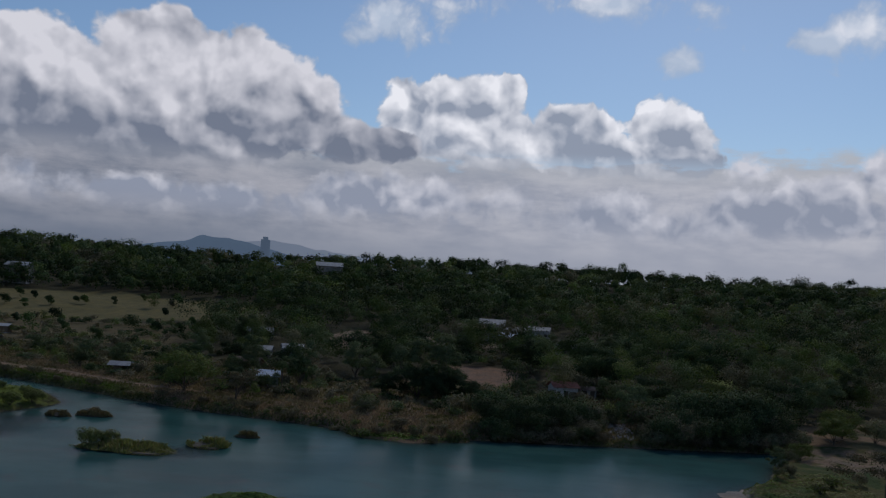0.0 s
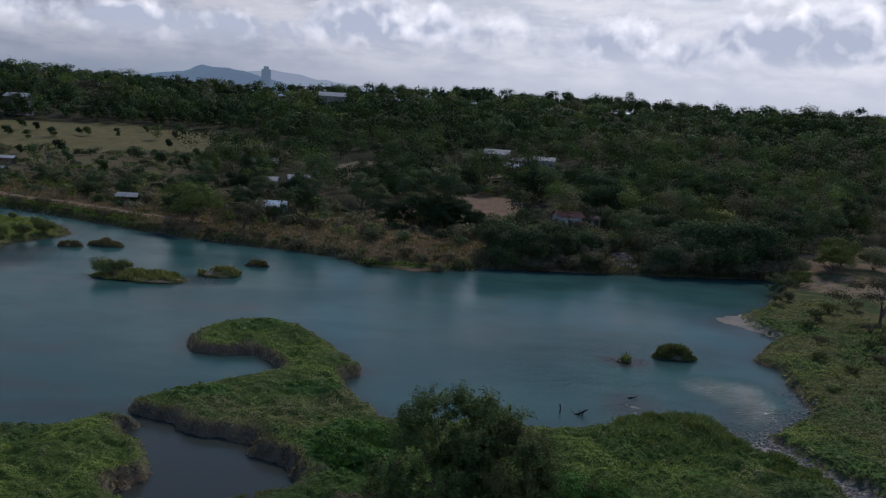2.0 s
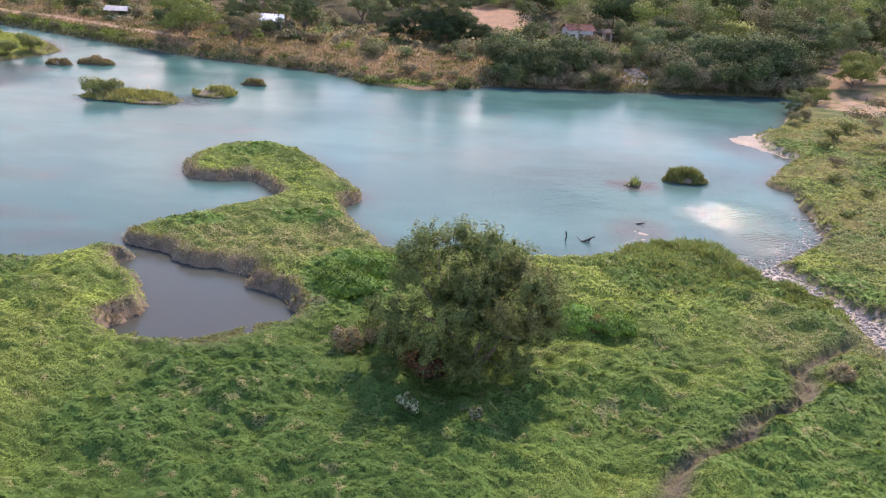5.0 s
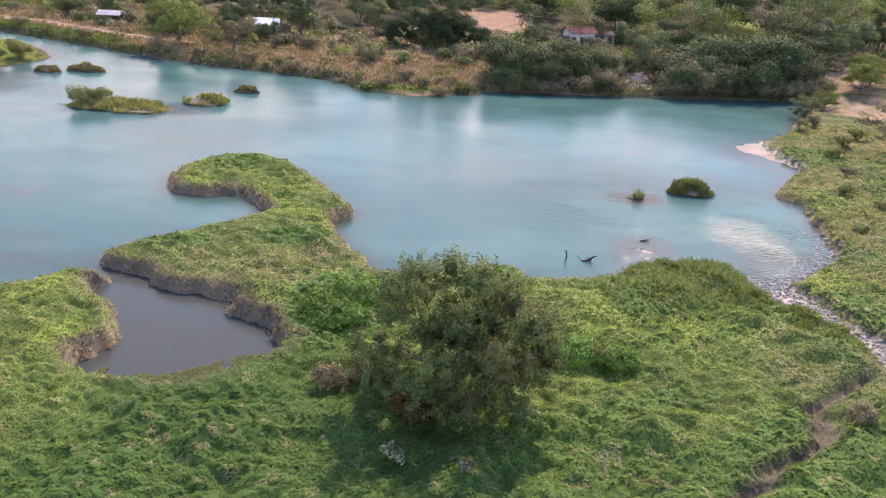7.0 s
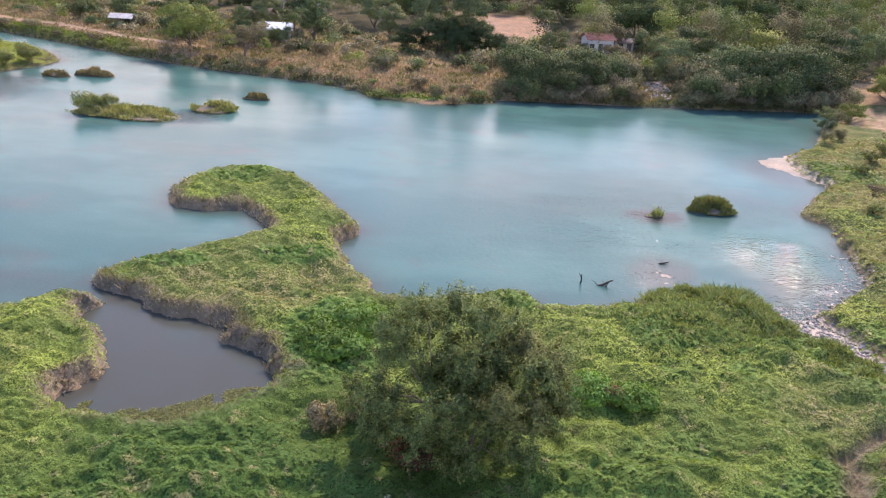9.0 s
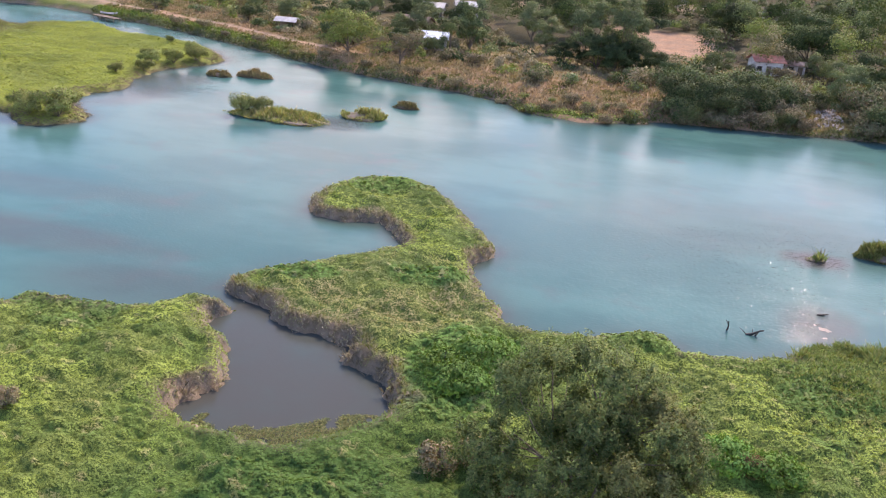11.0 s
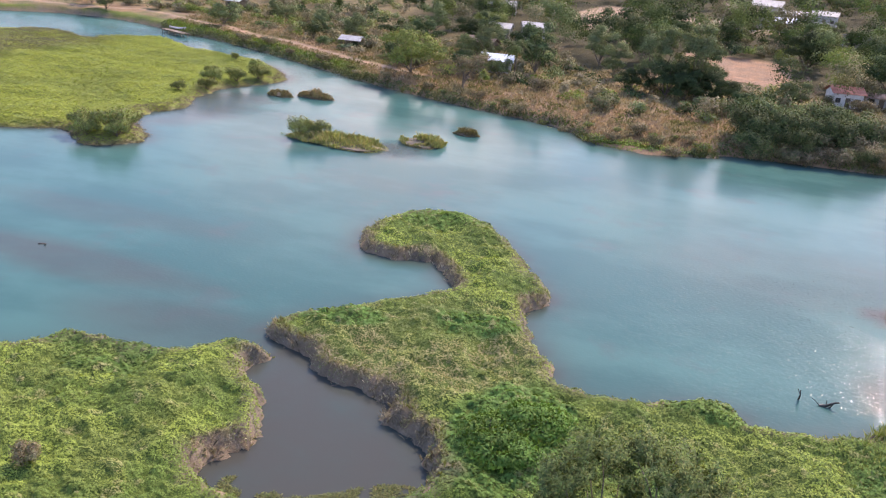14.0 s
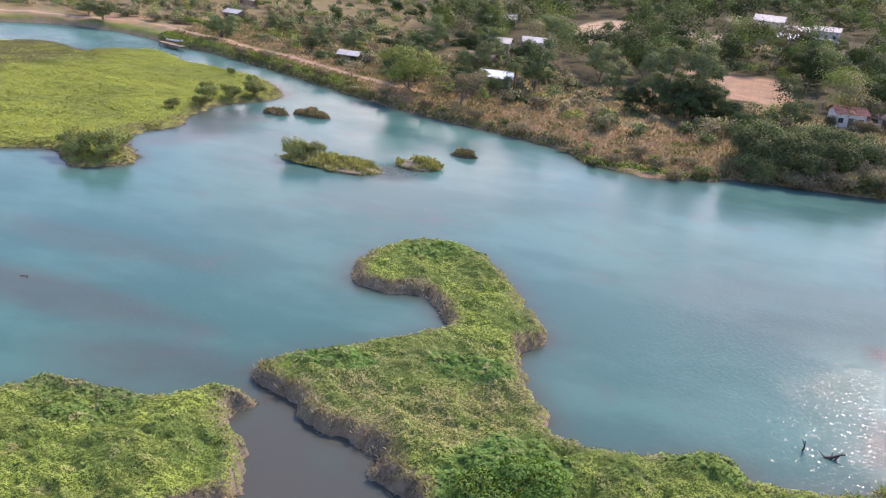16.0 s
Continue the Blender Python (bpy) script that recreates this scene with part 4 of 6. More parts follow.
def build_bank_grass():
    """Dry brown grass on the far bank, green at the water's edge."""
    rng = np.random.default_rng(13)
    n = 90000
    x = rng.uniform(-150, 66, n)
    y = np.interp(x, BANK_X, BANK_Y) - 4 + 62 * rng.uniform(0, 1, n) ** 1.6
    z, near, far, marsh, channel, gully, s, *_ = ground_parts(x, y)
    n2, n3 = fbm(x * 0.1, y * 0.1, 151, 4), fbm(x * 0.5, y * 0.5, 161, 3)
    path_y = np.interp(x, BANK_X, BANK_Y) + 9.5 + 2.0 * (lattice(x * 0.06, x * 0, 81) - 0.5)
    k = (far > 0) & ~((np.abs(y - path_y) < 1.2) & (x < -60)) & (rng.uniform(0, 1, n) < np.where(s > 18, 0.35 + 0.5 * n2, 1.0))
    x, y, z, s, far, n2, n3 = x[k], y[k], z[k], s[k], far[k], n2[k], n3[k]
    n = len(x)
    dry, olive, green = np.array([0.265, 0.19, 0.125]), np.array([0.175, 0.155, 0.08]), np.array([0.11, 0.155, 0.035])
    c = blend(np.tile(dry, (n, 1)), olive, step(n2 + 0.25 * step(s, 14, 40), 0.50, 0.68))
    c = blend(c, (0.2, 0.165, 0.1), step(n3, 0.5, 0.65))
    c = blend(c, (0.12, 0.115, 0.05), step(fbm(x * 0.22, y * 0.22, 155, 3), 0.55, 0.68))
    lip = step(1.6 - far, 0, 1.0)
    c = blend(c, (0.085, 0.10, 0.035), lip)
    c = blend(c, green, step(6.5 - s, 0, 2) * step(-72 - x, 0, 14) * (far > 1.2))
    c = blend(c, green, step(-np.hypot((x + 14) / 9, (y - 163.5) / 2.4) + 1.1, 0, 0.3))
    c *= rng.normal(1, 0.22, (n, 1)).clip(0.5, 1.7)
    h = rng.uniform(0.2, 0.7, n) * (0.6 + 0.9 * n3)
    v, f = blade_cloud(np.c_[x, y, z - 0.05], h, h * rng.uniform(0.2, 0.9, n), rng.uniform(0.18, 0.4, n), 19)
    m = 24000
    bx = rng.uniform(-150, 66, m)
    by = np.interp(bx, BANK_X, BANK_Y) + rng.uniform(-6, 6, m)
    bz, _, edge, *_ = ground_parts(bx, by)
    tongue = np.hypot((bx + 14.5) / 9.5, (by - 164) / 3.0) < 1.1
    k = (edge > -0.5) & ((edge < 1.7) | tongue) & (bz > -0.3)
    bx, by, bz, edge, tongue = bx[k], by[k], bz[k], edge[k], tongue[k]
    m = len(bx)
    up = rng.uniform(0, 0.9, m) * (0.4 + 0.9 * fbm(bx * 0.3, by * 0.3, 157, 3))
    lush = np.array([0.075, 0.09, 0.042]) * rng.normal(1, 0.2, (m, 1)).clip(0.5, 1.6) * (1 + 0.5 * step(edge, 0.6, 1.5))[:, None]
    lush = np.where(tongue[:, None], lush * (2.0, 2.1, 1.3), np.repeat(lush, 1, 0))
    v2, f2 = leaf_cloud(np.c_[bx, by - 0.3, np.maximum(bz, 0) + up], np.c_[rng.normal(0, 0.4, m), rng.normal(-0.5, 0.4, m), np.abs(rng.normal(0.6, 0.3, m))],
                        rng.uniform(0.25, 0.5, m), np.full(m, 0.6), 20)
    v, f, c = np.concatenate([v, v2]), np.concatenate([f, f2 + len(v)]), np.concatenate([c, lush])
    tagged(link_mesh("bank_grass", v, f, FOLIAGE, np.repeat(c, 4, 0)), "sun-dried brown grass along the far river bank", "grass", kind="stuff")


build_meadow()
build_fringe()
build_marsh_plants()
build_bank_grass()


# ---------------------------------------------------------------- trees
def tube(points, radii, sides=6):
    """A tapered limb through points."""
    p = np.asarray(points, float)
    n = len(p)
    along = np.gradient(p, axis=0)
    along /= np.linalg.norm(along, axis=1, keepdims=True) + 1e-9
    ref = np.array([0.31, 0.17, 0.93]) if abs(along[0][2]) < 0.9 else np.array([1.0, 0.1, 0.0])
    u = np.cross(along, ref)
    u /= np.linalg.norm(u, axis=1, keepdims=True) + 1e-9
    w = np.cross(along, u)
    a = np.arange(sides) * 2 * np.pi / sides
    ring = u[:, None] * np.cos(a)[None, :, None] + w[:, None] * np.sin(a)[None, :, None]
    v = (p[:, None] + ring * np.asarray(radii)[:, None, None]).reshape(-1, 3)
    i, j = np.meshgrid(np.arange(sides), np.arange(n - 1))
    k, q = (j * sides + i).ravel(), (j * sides + (i + 1) % sides).ravel()
    return v, np.c_[k, q, q + sides, k + sides]


def joined(pieces):
    v, f, at = [], [], 0
    for a, b in pieces:
        v.append(a)
        f.append(b + at)
        at += len(a)
    return np.concatenate(v), np.concatenate(f)


def limb(start, way, length, bend, rng, steps=6):
    p, d, out = np.array(start, float), np.array(way, float), [np.array(start, float)]
    for _ in range(steps):
        d = d + rng.normal(0, bend, 3)
        d /= np.linalg.norm(d)
        p = p + d * length / steps
        out.append(p.copy())
    return np.array(out)


def broad_tree(name, seed, height, spread, base, clumps, leaves, leaf, palette, weights, label, flat=0.75, trunk_r=0.2, gap=0.0):
    """A tree with forking limbs and a crown of leaf clumps at the limbs' ends, uneven in outline."""
    rng = np.random.default_rng(seed)
    root = new(name)
    root.empty_display_size = 0.3
    fork = np.array([rng.normal(0, 0.15), rng.normal(0, 0.15), base])
    stem = limb((0, 0, -0.3), fork + (0, 0, 0.3), np.linalg.norm(fork) + 0.3, 0.05, rng, 5)
    wood = [tube(stem, np.linspace(trunk_r, trunk_r * 0.75, 6), 7)]
    centres, radii = [], []
    for k in range(clumps):
        turn = k * 2.4 + rng.uniform(-0.5, 0.5)
        out = spread * np.sqrt((k + 0.4) / clumps) * rng.uniform(0.65, 1.0)
        up = base + (height - base) * (1 - 0.5 * (out / spread) ** 2) * rng.uniform(0.22, 0.98)
        c = np.array([np.cos(turn) * out, np.sin(turn) * out, up])
        r = spread * rng.uniform(0.26, 0.44)
        c[2] = min(c[2], height - r * flat * 0.9)
        centres.append(c)
        radii.append(r)
        way = c - stem[-1]
        if k % 3 == 0:
            wood.append(tube(limb(stem[2 + k % 4], (c - stem[2 + k % 4]) / np.linalg.norm(c - stem[2 + k % 4]), np.linalg.norm(c - stem[2 + k % 4]), 0.1, rng, 5), np.linspace(trunk_r * 0.5, 0.03, 6), 5))
    v, f = joined(wood)
    link_mesh("trunk", v, f, BARK, None, root, True)
    where, face, bulge = [], [], []
    for c, r in zip(centres, radii):
        m = int(1.4 * leaves * r * r / np.sum(np.square(radii)))
        d = rng.normal(size=(m, 3))
        d /= np.linalg.norm(d, axis=1, keepdims=True)
        d[:, 2] = np.where(d[:, 2] < -0.35, -d[:, 2] * 0.4, d[:, 2])
        far_out = r * rng.uniform(0.55 - gap, 1.08, (m, 1)) * (0.8 + 0.45 * rng.uniform(0, 1, (m, 1)) ** 3)
        where.append(c + d * far_out * (1, 1, flat))
        face.append(d + rng.normal(0, 0.28, (m, 3)))
        bulge.append(d)
    where, face, bulge = np.concatenate(where), np.concatenate(face), np.concatenate(bulge)
    n = len(where)
    v, f = leaf_cloud(where, face, 0.86 * leaf * rng.uniform(0.6, 1.5, n), rng.uniform(0.4, 0.75, n), seed + 1)
    crown = (where - (0, 0, (base + height) / 2)) / (spread, spread, (height - base) / 2)
    link_mesh("crown", v, f, FOLIAGE, tints(palette, weights, n, rng, 0.15), root, normals=rounded_shade(bulge, crown, rng))
    return tagged(root, label, "tree")


DARK_LEAF = [(0.032, 0.055, 0.025), (0.046, 0.075, 0.032), (0.068, 0.098, 0.042)]
MID_LEAF = [(0.086, 0.12, 0.055), (0.115, 0.15, 0.07), (0.15, 0.178, 0.092)]
PALE_LEAF = [(0.125, 0.17, 0.045), (0.155, 0.2, 0.06), (0.18, 0.195, 0.08)]
GREY_LEAF = [(0.135, 0.13, 0.08), (0.18, 0.165, 0.105), (0.23, 0.195, 0.13)]
EVEN = (1, 1, 1)


def palm_tree(name, seed, height, frond, label, fronds=18):
    rng = np.random.default_rng(seed)
    root = new(name)
    stem = limb((0, 0, -0.3), (0.06, 0.02, 1), height, 0.02, rng, 7)
    v, f = tube(stem, np.linspace(0.19, 0.12, 8), 7)
    link_mesh("trunk", v, f, BARK, None, root, True)
    for k in range(fronds):
        turn, lift = k * 2.4, rng.uniform(-0.35, 0.95)
        way = np.array([np.cos(turn) * np.cos(lift), np.sin(turn) * np.cos(lift), np.sin(lift)])
        rib, d, p = [stem[-1]], way.copy(), stem[-1].copy()
        for _ in range(7):
            d = d + (0, 0, -0.2)
            d /= np.linalg.norm(d)
            p = p + d * frond / 7
            rib.append(p.copy())
        rib = np.array(rib)
        pieces = [tube(rib, np.linspace(0.04, 0.01, 8), 4)]
        for s in np.linspace(0.12, 0.98, 15):
            at = np.array([np.interp(s * 7, range(8), rib[:, a]) for a in range(3)])
            go = rib[min(7, int(s * 7) + 1)] - rib[int(s * 7)]
            across = np.cross(go, (0, 0, 1))
            across /= np.linalg.norm(across) + 1e-9
            long = frond * 0.26 * (1 - abs(s - 0.4))
            for side in (-1, 1):
                tip = at + across * side * long + go * 0.7 + (0, 0, -0.3 * long)
                w = go / np.linalg.norm(go) * 0.09
                pieces.append((np.array([at - w, at + w, tip + w * 0.2, tip - w * 0.2]), np.array([[0, 1, 2, 3]])))
        v, f = joined(pieces)
        c = np.tile(np.array([0.05, 0.075, 0.022]) * rng.uniform(0.7, 1.5), (len(v), 1))
        link_mesh("frond", v, f, FOLIAGE, c, root)
    return tagged(root, label, "palm tree")


def bare_tree(name, seed, height, label):
    rng = np.random.default_rng(seed)
    root = new(name)
    wood, tips = [], [(np.array([0, 0, -0.2]), np.array([0, 0, 1.0]), height * 0.35, height * 0.02)]
    for level in range(4):
        then = []
        for p, d, length, r in tips:
            line = limb(p, d, length, 0.12, rng, 4)
            wood.append(tube(line, np.linspace(r, r * 0.55, 5), 5))
            for _ in range((3, 4, 3, 0)[level]):
                w = d + rng.normal(0, 0.55, 3)
                then.append((line[-1 - rng.integers(0, 2)], w / np.linalg.norm(w), length * rng.uniform(0.55, 0.8), r * 0.5))
        tips = then
    v, f = joined(wood)
    link_mesh("trunk", v, f, BARE, None, root, True, "pale leafless trunk and limbs")
    where = np.repeat(np.array([v[k] for k in rng.integers(len(v) // 4, len(v), 260)]), 2, 0) + rng.normal(0, 0.25, (520, 3))
    v, f = leaf_cloud(where, rng.normal(size=(520, 3)), rng.uniform(0.15, 0.4, 520), np.full(520, 0.25), seed)
    link_mesh("twig_spray", v, f, FOLIAGE, tints([(0.22, 0.17, 0.16), (0.17, 0.12, 0.1)], (1, 1), 520, rng), root)["kind"] = "stuff"
    return tagged(root, label, "tree")


def shrub(name, seed, height, spread, leaves, leaf, palette, weights, label):
    """A bush: many stems from one foot, leaves to the ground."""
    rng = np.random.default_rng(seed)
    root = new(name)
    wood, where, face, bulge = [], [], [], []
    for k in range(9):
        turn, out = k * 2.4, spread * rng.uniform(0.2, 0.8)
        tip = np.array([np.cos(turn) * out, np.sin(turn) * out, height * rng.uniform(0.5, 0.95)])
        way = tip / np.linalg.norm(tip)
        wood.append(tube(limb((0, 0, -0.2), way, np.linalg.norm(tip), 0.12, rng, 4), np.linspace(0.05, 0.015, 5), 4))
        r = spread * rng.uniform(0.3, 0.5)
        m = leaves // 9
        d = rng.normal(size=(m, 3))
        d /= np.linalg.norm(d, axis=1, keepdims=True)
        c = tip * (1, 1, 0.72)
        p = c + d * r * rng.uniform(0.45, 1.15, (m, 1)) * (1, 1, 0.8 * height / (height + spread) * 2)
        p[:, 2] = np.abs(p[:, 2])
        where.append(p)
        face.append(d + rng.normal(0, 0.3, (m, 3)))
        bulge.append(d)
    v, f = joined(wood)
    link_mesh("stem", v, f, BARK, None, root, True)
    where, face, bulge = np.concatenate(where), np.concatenate(face), np.concatenate(bulge)
    n = len(where)
    v, f = leaf_cloud(where, face, leaf * rng.uniform(0.6, 1.5, n), rng.uniform(0.35, 0.7, n), seed + 3)
    crown = (where - (0, 0, height * 0.35)) / (spread, spread, height * 0.65)
    link_mesh("foliage", v, f, FOLIAGE, tints(palette, weights, n, rng, 0.15), root, normals=rounded_shade(bulge, crown, rng))
    return tagged(root, label, "bush")


def ground_at(x, y):
    return float(ground_parts(np.array([float(x)]), np.array([float(y)]))[0][0])


def planted(proto, x, y, size=1.0, turn=0.0, sink=0.0, first=False):
    """Sets a thing on the ground, or a copy of it."""
    m = pose(x, y, ground_at(x, y) - sink, 0, 0, turn)
    if first:
        proto.matrix_basis = m @ Matrix.Diagonal((size, size, size, 1))
        return proto
    ob = copy_thing(proto, m)
    ob.scale = (size, size, size)
    return ob


class Kinds:
    """One built plant of each kind, put where it is first wanted and copied after that."""

    def __init__(self):
        self.makers, self.built = {}, {}

    def put(self, kind, x, y, size=1.0, turn=None, group=""):
        turn = (x * 53 + y * 31) % 360 if turn is None else turn
        if kind not in self.built:
            self.built[kind] = self.makers[kind]()
            ob = planted(self.built[kind], x, y, size, turn, first=True)
        else:
            ob = planted(self.built[kind], x, y, size, turn)
        if group:
            ob["group"] = group
        return ob


plants = Kinds()
plants.makers = {
    "mango": lambda: broad_tree("mango_tree", 41, 10.5, 6.4, 0.9, 24, 8600, 0.4, DARK_LEAF, EVEN, "dense dark green rounded tree on the far bank", 0.8, 0.35),
    "mango2": lambda: broad_tree("mango_tree", 42, 9.0, 5.2, 0.7, 20, 6600, 0.37, DARK_LEAF, (1, 2, 1), "dark green rounded tree among the houses", 0.85, 0.3),
    "rain": lambda: broad_tree("rain_tree", 43, 7.5, 6.0, 2.2, 15, 4200, 0.27, GREY_LEAF, (2, 2, 1), "thin grey-green umbrella-shaped tree by the river", 0.5, 0.22, 0.2),
    "acacia": lambda: broad_tree("acacia_tree", 44, 11.5, 5.2, 0.7, 22, 7200, 0.34, MID_LEAF, (1, 2, 2), "tall mid-green tree with an open crown", 0.85, 0.28),
    "pale": lambda: broad_tree("acacia_tree", 45, 8.5, 5.8, 1.0, 20, 6600, 0.34, PALE_LEAF, (2, 2, 1), "light green spreading tree above the river path", 0.75, 0.25),
    "tall": lambda: broad_tree("tall_tree", 46, 15.5, 4.9, 0.8, 26, 9000, 0.36, MID_LEAF, (2, 2, 1), "tall green tree above dry bank grass", 1.0, 0.32),
    "tall2": lambda: broad_tree("tall_tree", 47, 13.0, 4.3, 0.8, 22, 7000, 0.36, DARK_LEAF + MID_LEAF, (1, 1, 1, 2, 1, 1), "tall dark tree with uneven crown", 1.05, 0.3),
    "round": lambda: broad_tree("round_tree", 48, 6.5, 4.2, 0.5, 16, 4600, 0.31, MID_LEAF, EVEN, "small round green tree beside the path", 0.9, 0.2),
    "palm": lambda: palm_tree("coconut_palm", 49, 6.5, 3.6, "coconut palm with drooping fronds beside a house"),
    "banana": lambda: palm_tree("banana_plant", 50, 2.2, 2.6, "banana plant with broad arching leaves", 10),
    "bare": lambda: bare_tree("bare_tree", 51, 7.5, "leafless pale-twigged tree in dry season"),
    "bush": lambda: shrub("bush", 52, 4.2, 3.3, 3200, 0.25, MID_LEAF + GREY_LEAF, (1, 1, 1, 2, 2, 1), "thick mixed green bush on the river bank"),
    "darkbush": lambda: shrub("bush", 53, 5.2, 3.8, 3600, 0.26, DARK_LEAF + MID_LEAF, (1, 2, 2, 2, 1, 0), "dark green bush overhanging the river"),
    "greybush": lambda: shrub("bush", 54, 3.4, 3.0, 1900, 0.28, GREY_LEAF, EVEN, "dry grey-green thorny bush"),
    "reedbush": lambda: shrub("bush", 65, 2.7, 2.0, 3000, 0.19, PALE_LEAF + [(0.2, 0.22, 0.085), (0.12, 0.14, 0.06)], (1, 2, 1, 2, 2), "tall yellow-green bush and reeds on a river island"),
    "lowbush": lambda: shrub("bush", 55, 1.8, 1.7, 700, 0.3, PALE_LEAF + GREY_LEAF, (1, 2, 1, 1, 1, 0), "low yellow-green bush at the water's edge"),
}

# trees that stand out singly on the far bank
for kind, x, y, size in (("round", -133.6, 233, 1.05), ("round", -174, 236, 0.9), ("round", -182, 240, 0.8), ("round", -124, 247, 0.95), ("pale", -65.5, 195, 1.15),
                         ("rain", -52.3, 189.5, 1.0), ("palm", -46.6, 208, 1.05), ("tall2", -43.5, 215, 0.95), 
                         ("tall", -17, 212, 1.0), ("tall", -8.5, 211, 1.1), ("mango2", -7.5, 206, 0.8), ("mango", 15.3, 264, 1.0),
                         ("mango", 32, 240, 1.25), ("bare", 13, 222, 1.0), ("bare", 20, 231, 0.9), ("tall2", 24, 236, 0.55), ("mango", 66, 272, 1.25),
                         ("mango", 66, 203, 1.05), ("tall2", 76, 212, 0.9), ("acacia", 48, 192, 0.75), ("acacia", -27, 221, 0.75), ("acacia", -57, 222, 0.8),
                         ("tall2", -62, 240, 0.8), ("acacia", -74, 216, 0.7), ("bare", 46, 216, 0.8), ("bare", 52, 226, 0.75), ("banana", -70, 206, 1.3),
                         ("banana", -44, 226, 1.2), ("acacia", 86, 224, 0.9), ("pale", 60, 226, 0.9), ("pale", 78, 192, 0.8), ("tall2", 98, 240, 1.0),
                         ("mango2", -50, 236, 0.95), ("mango2", -79, 236, 0.8), ("acacia", -33, 238, 0.9), ("pale", -68, 262, 0.9), 
                         ("tall2", -75, 282, 1.0), ("acacia", -84, 262, 0.8), ("palm", -88, 280, 1.3), ("palm", 40, 290, 1.4), ("palm", 88, 300, 1.5), ("palm", 70, 320, 1.4), ("round", -2, 319, 1.0), ("round", 7, 322, 0.9), ("mango2", 15, 322, 0.75), ("round", 24, 325, 1.0), ("mango2", 29, 308, 0.7), ("round", 37, 309, 0.9),
                         ("round", -64, 251, 1.0), ("mango2", -70, 250, 0.8), ("acacia", -23, 245, 0.8), ("acacia", -30, 262, 0.9),
                         ("mango", 50, 184, 0.8), ("mango", 57, 187, 0.85), ("mango", 40, 205, 0.9), ("mango", -8, 222, 0.85), ("mango2", 38, 187, 0.75), ("acacia", 42, 190, 0.7), ("mango2", 53, 192, 0.85), ("tall2", 58, 197, 0.7), ("mango2", 47, 199, 0.9),
                         ("acacia", 34, 196, 0.75), ("mango2", 61, 190, 0.8), ("acacia", 12, 187, 0.5), ("round", 20, 190, 0.9), ("round", 6, 189, 0.8),
                         ("round", -54, 203, 0.85), ("round", -49, 204.5, 0.7), ("mango2", -57, 206, 0.6), ("bush" , 18.2, 221.6, 0.6), ("greybush", 24.6, 221.4, 0.8), ("round", 11, 217, 0.9), ("round", 33, 222, 1.0),
                         ("mango2", -14, 207, 0.95), ("mango2", -10, 203, 0.7), ("mango2", -2, 204, 0.7), ("mango2", 1, 199, 0.55), ("mango2", -21, 206, 0.65), ("round", -62, 226, 1.0), ("acacia", -95, 232, 0.6), ("acacia", -108, 240, 0.6)):
    plants.put(kind, x, y, size, group="trees of the far bank")
# the riverside thicket and scattered bushes
rng = np.random.default_rng(61)
for k in range(46):
    x = 2 + 62 * (k + rng.uniform(-0.4, 0.4)) / 46
    for row in range(3):
        y = np.interp(x, BANK_X, BANK_Y) + (1.0, 5.0, 9.5)[row] + rng.uniform(-1.0, 1.2)
        if abs(x - 29.5) < 4.6:
            continue
        kind = ("darkbush", "bush", "bush", "greybush", "darkbush", "bush")[rng.integers(0, 6)] if x > 30 else ("bush", "greybush", "darkbush")[rng.integers(0, 3)]
        plants.put(kind, x + rng.uniform(-0.7, 0.7), y, rng.uniform(0.55, 1.2) * (1.0 + 0.22 * row) * (1.15 if x > 28 else 0.9), group="riverside thicket")
scrub = []
for k in range(620):
    x = rng.uniform(-190, 95)
    s = 12 + 62 * rng.uniform(0, 1) ** 1.1
    y = np.interp(x, BANK_X, BANK_Y) + s
    if fbm(np.array([x * 0.05]), np.array([y * 0.05]), 171, 2)[0] < (0.45 if x < -20 or x > 60 else 0.3) or (abs(x + 2) < 16 and 226 < y < 272) or (abs(x + 38) < 9 and 240 < y < 300) or (x < -60 and s < 13.5) or (abs(x - 20.5) < 6 and 195 < y < 228):
        continue
    if s < 24 and len(scrub) % 3 == 0:
        plants.put(("greybush", "bush", "lowbush", "darkbush")[rng.integers(0, 4)], x, y, rng.uniform(0.45, 0.95), group="bushes of the far bank")
    scrub.append((x, y + 1.5))

for k in range(430):
    x = rng.uniform(-250, -88)
    y = np.interp(x, BANK_X, BANK_Y) + 16 + 125 * rng.uniform(0, 1)
    if y < 352:
        scrub.append((x, y))

for k in range(170):
    x, y = rng.uniform(-34, 44), rng.uniform(269, 320)
    if y < 312 or abs(x - 5) > 22:
        scrub.append((x, y))


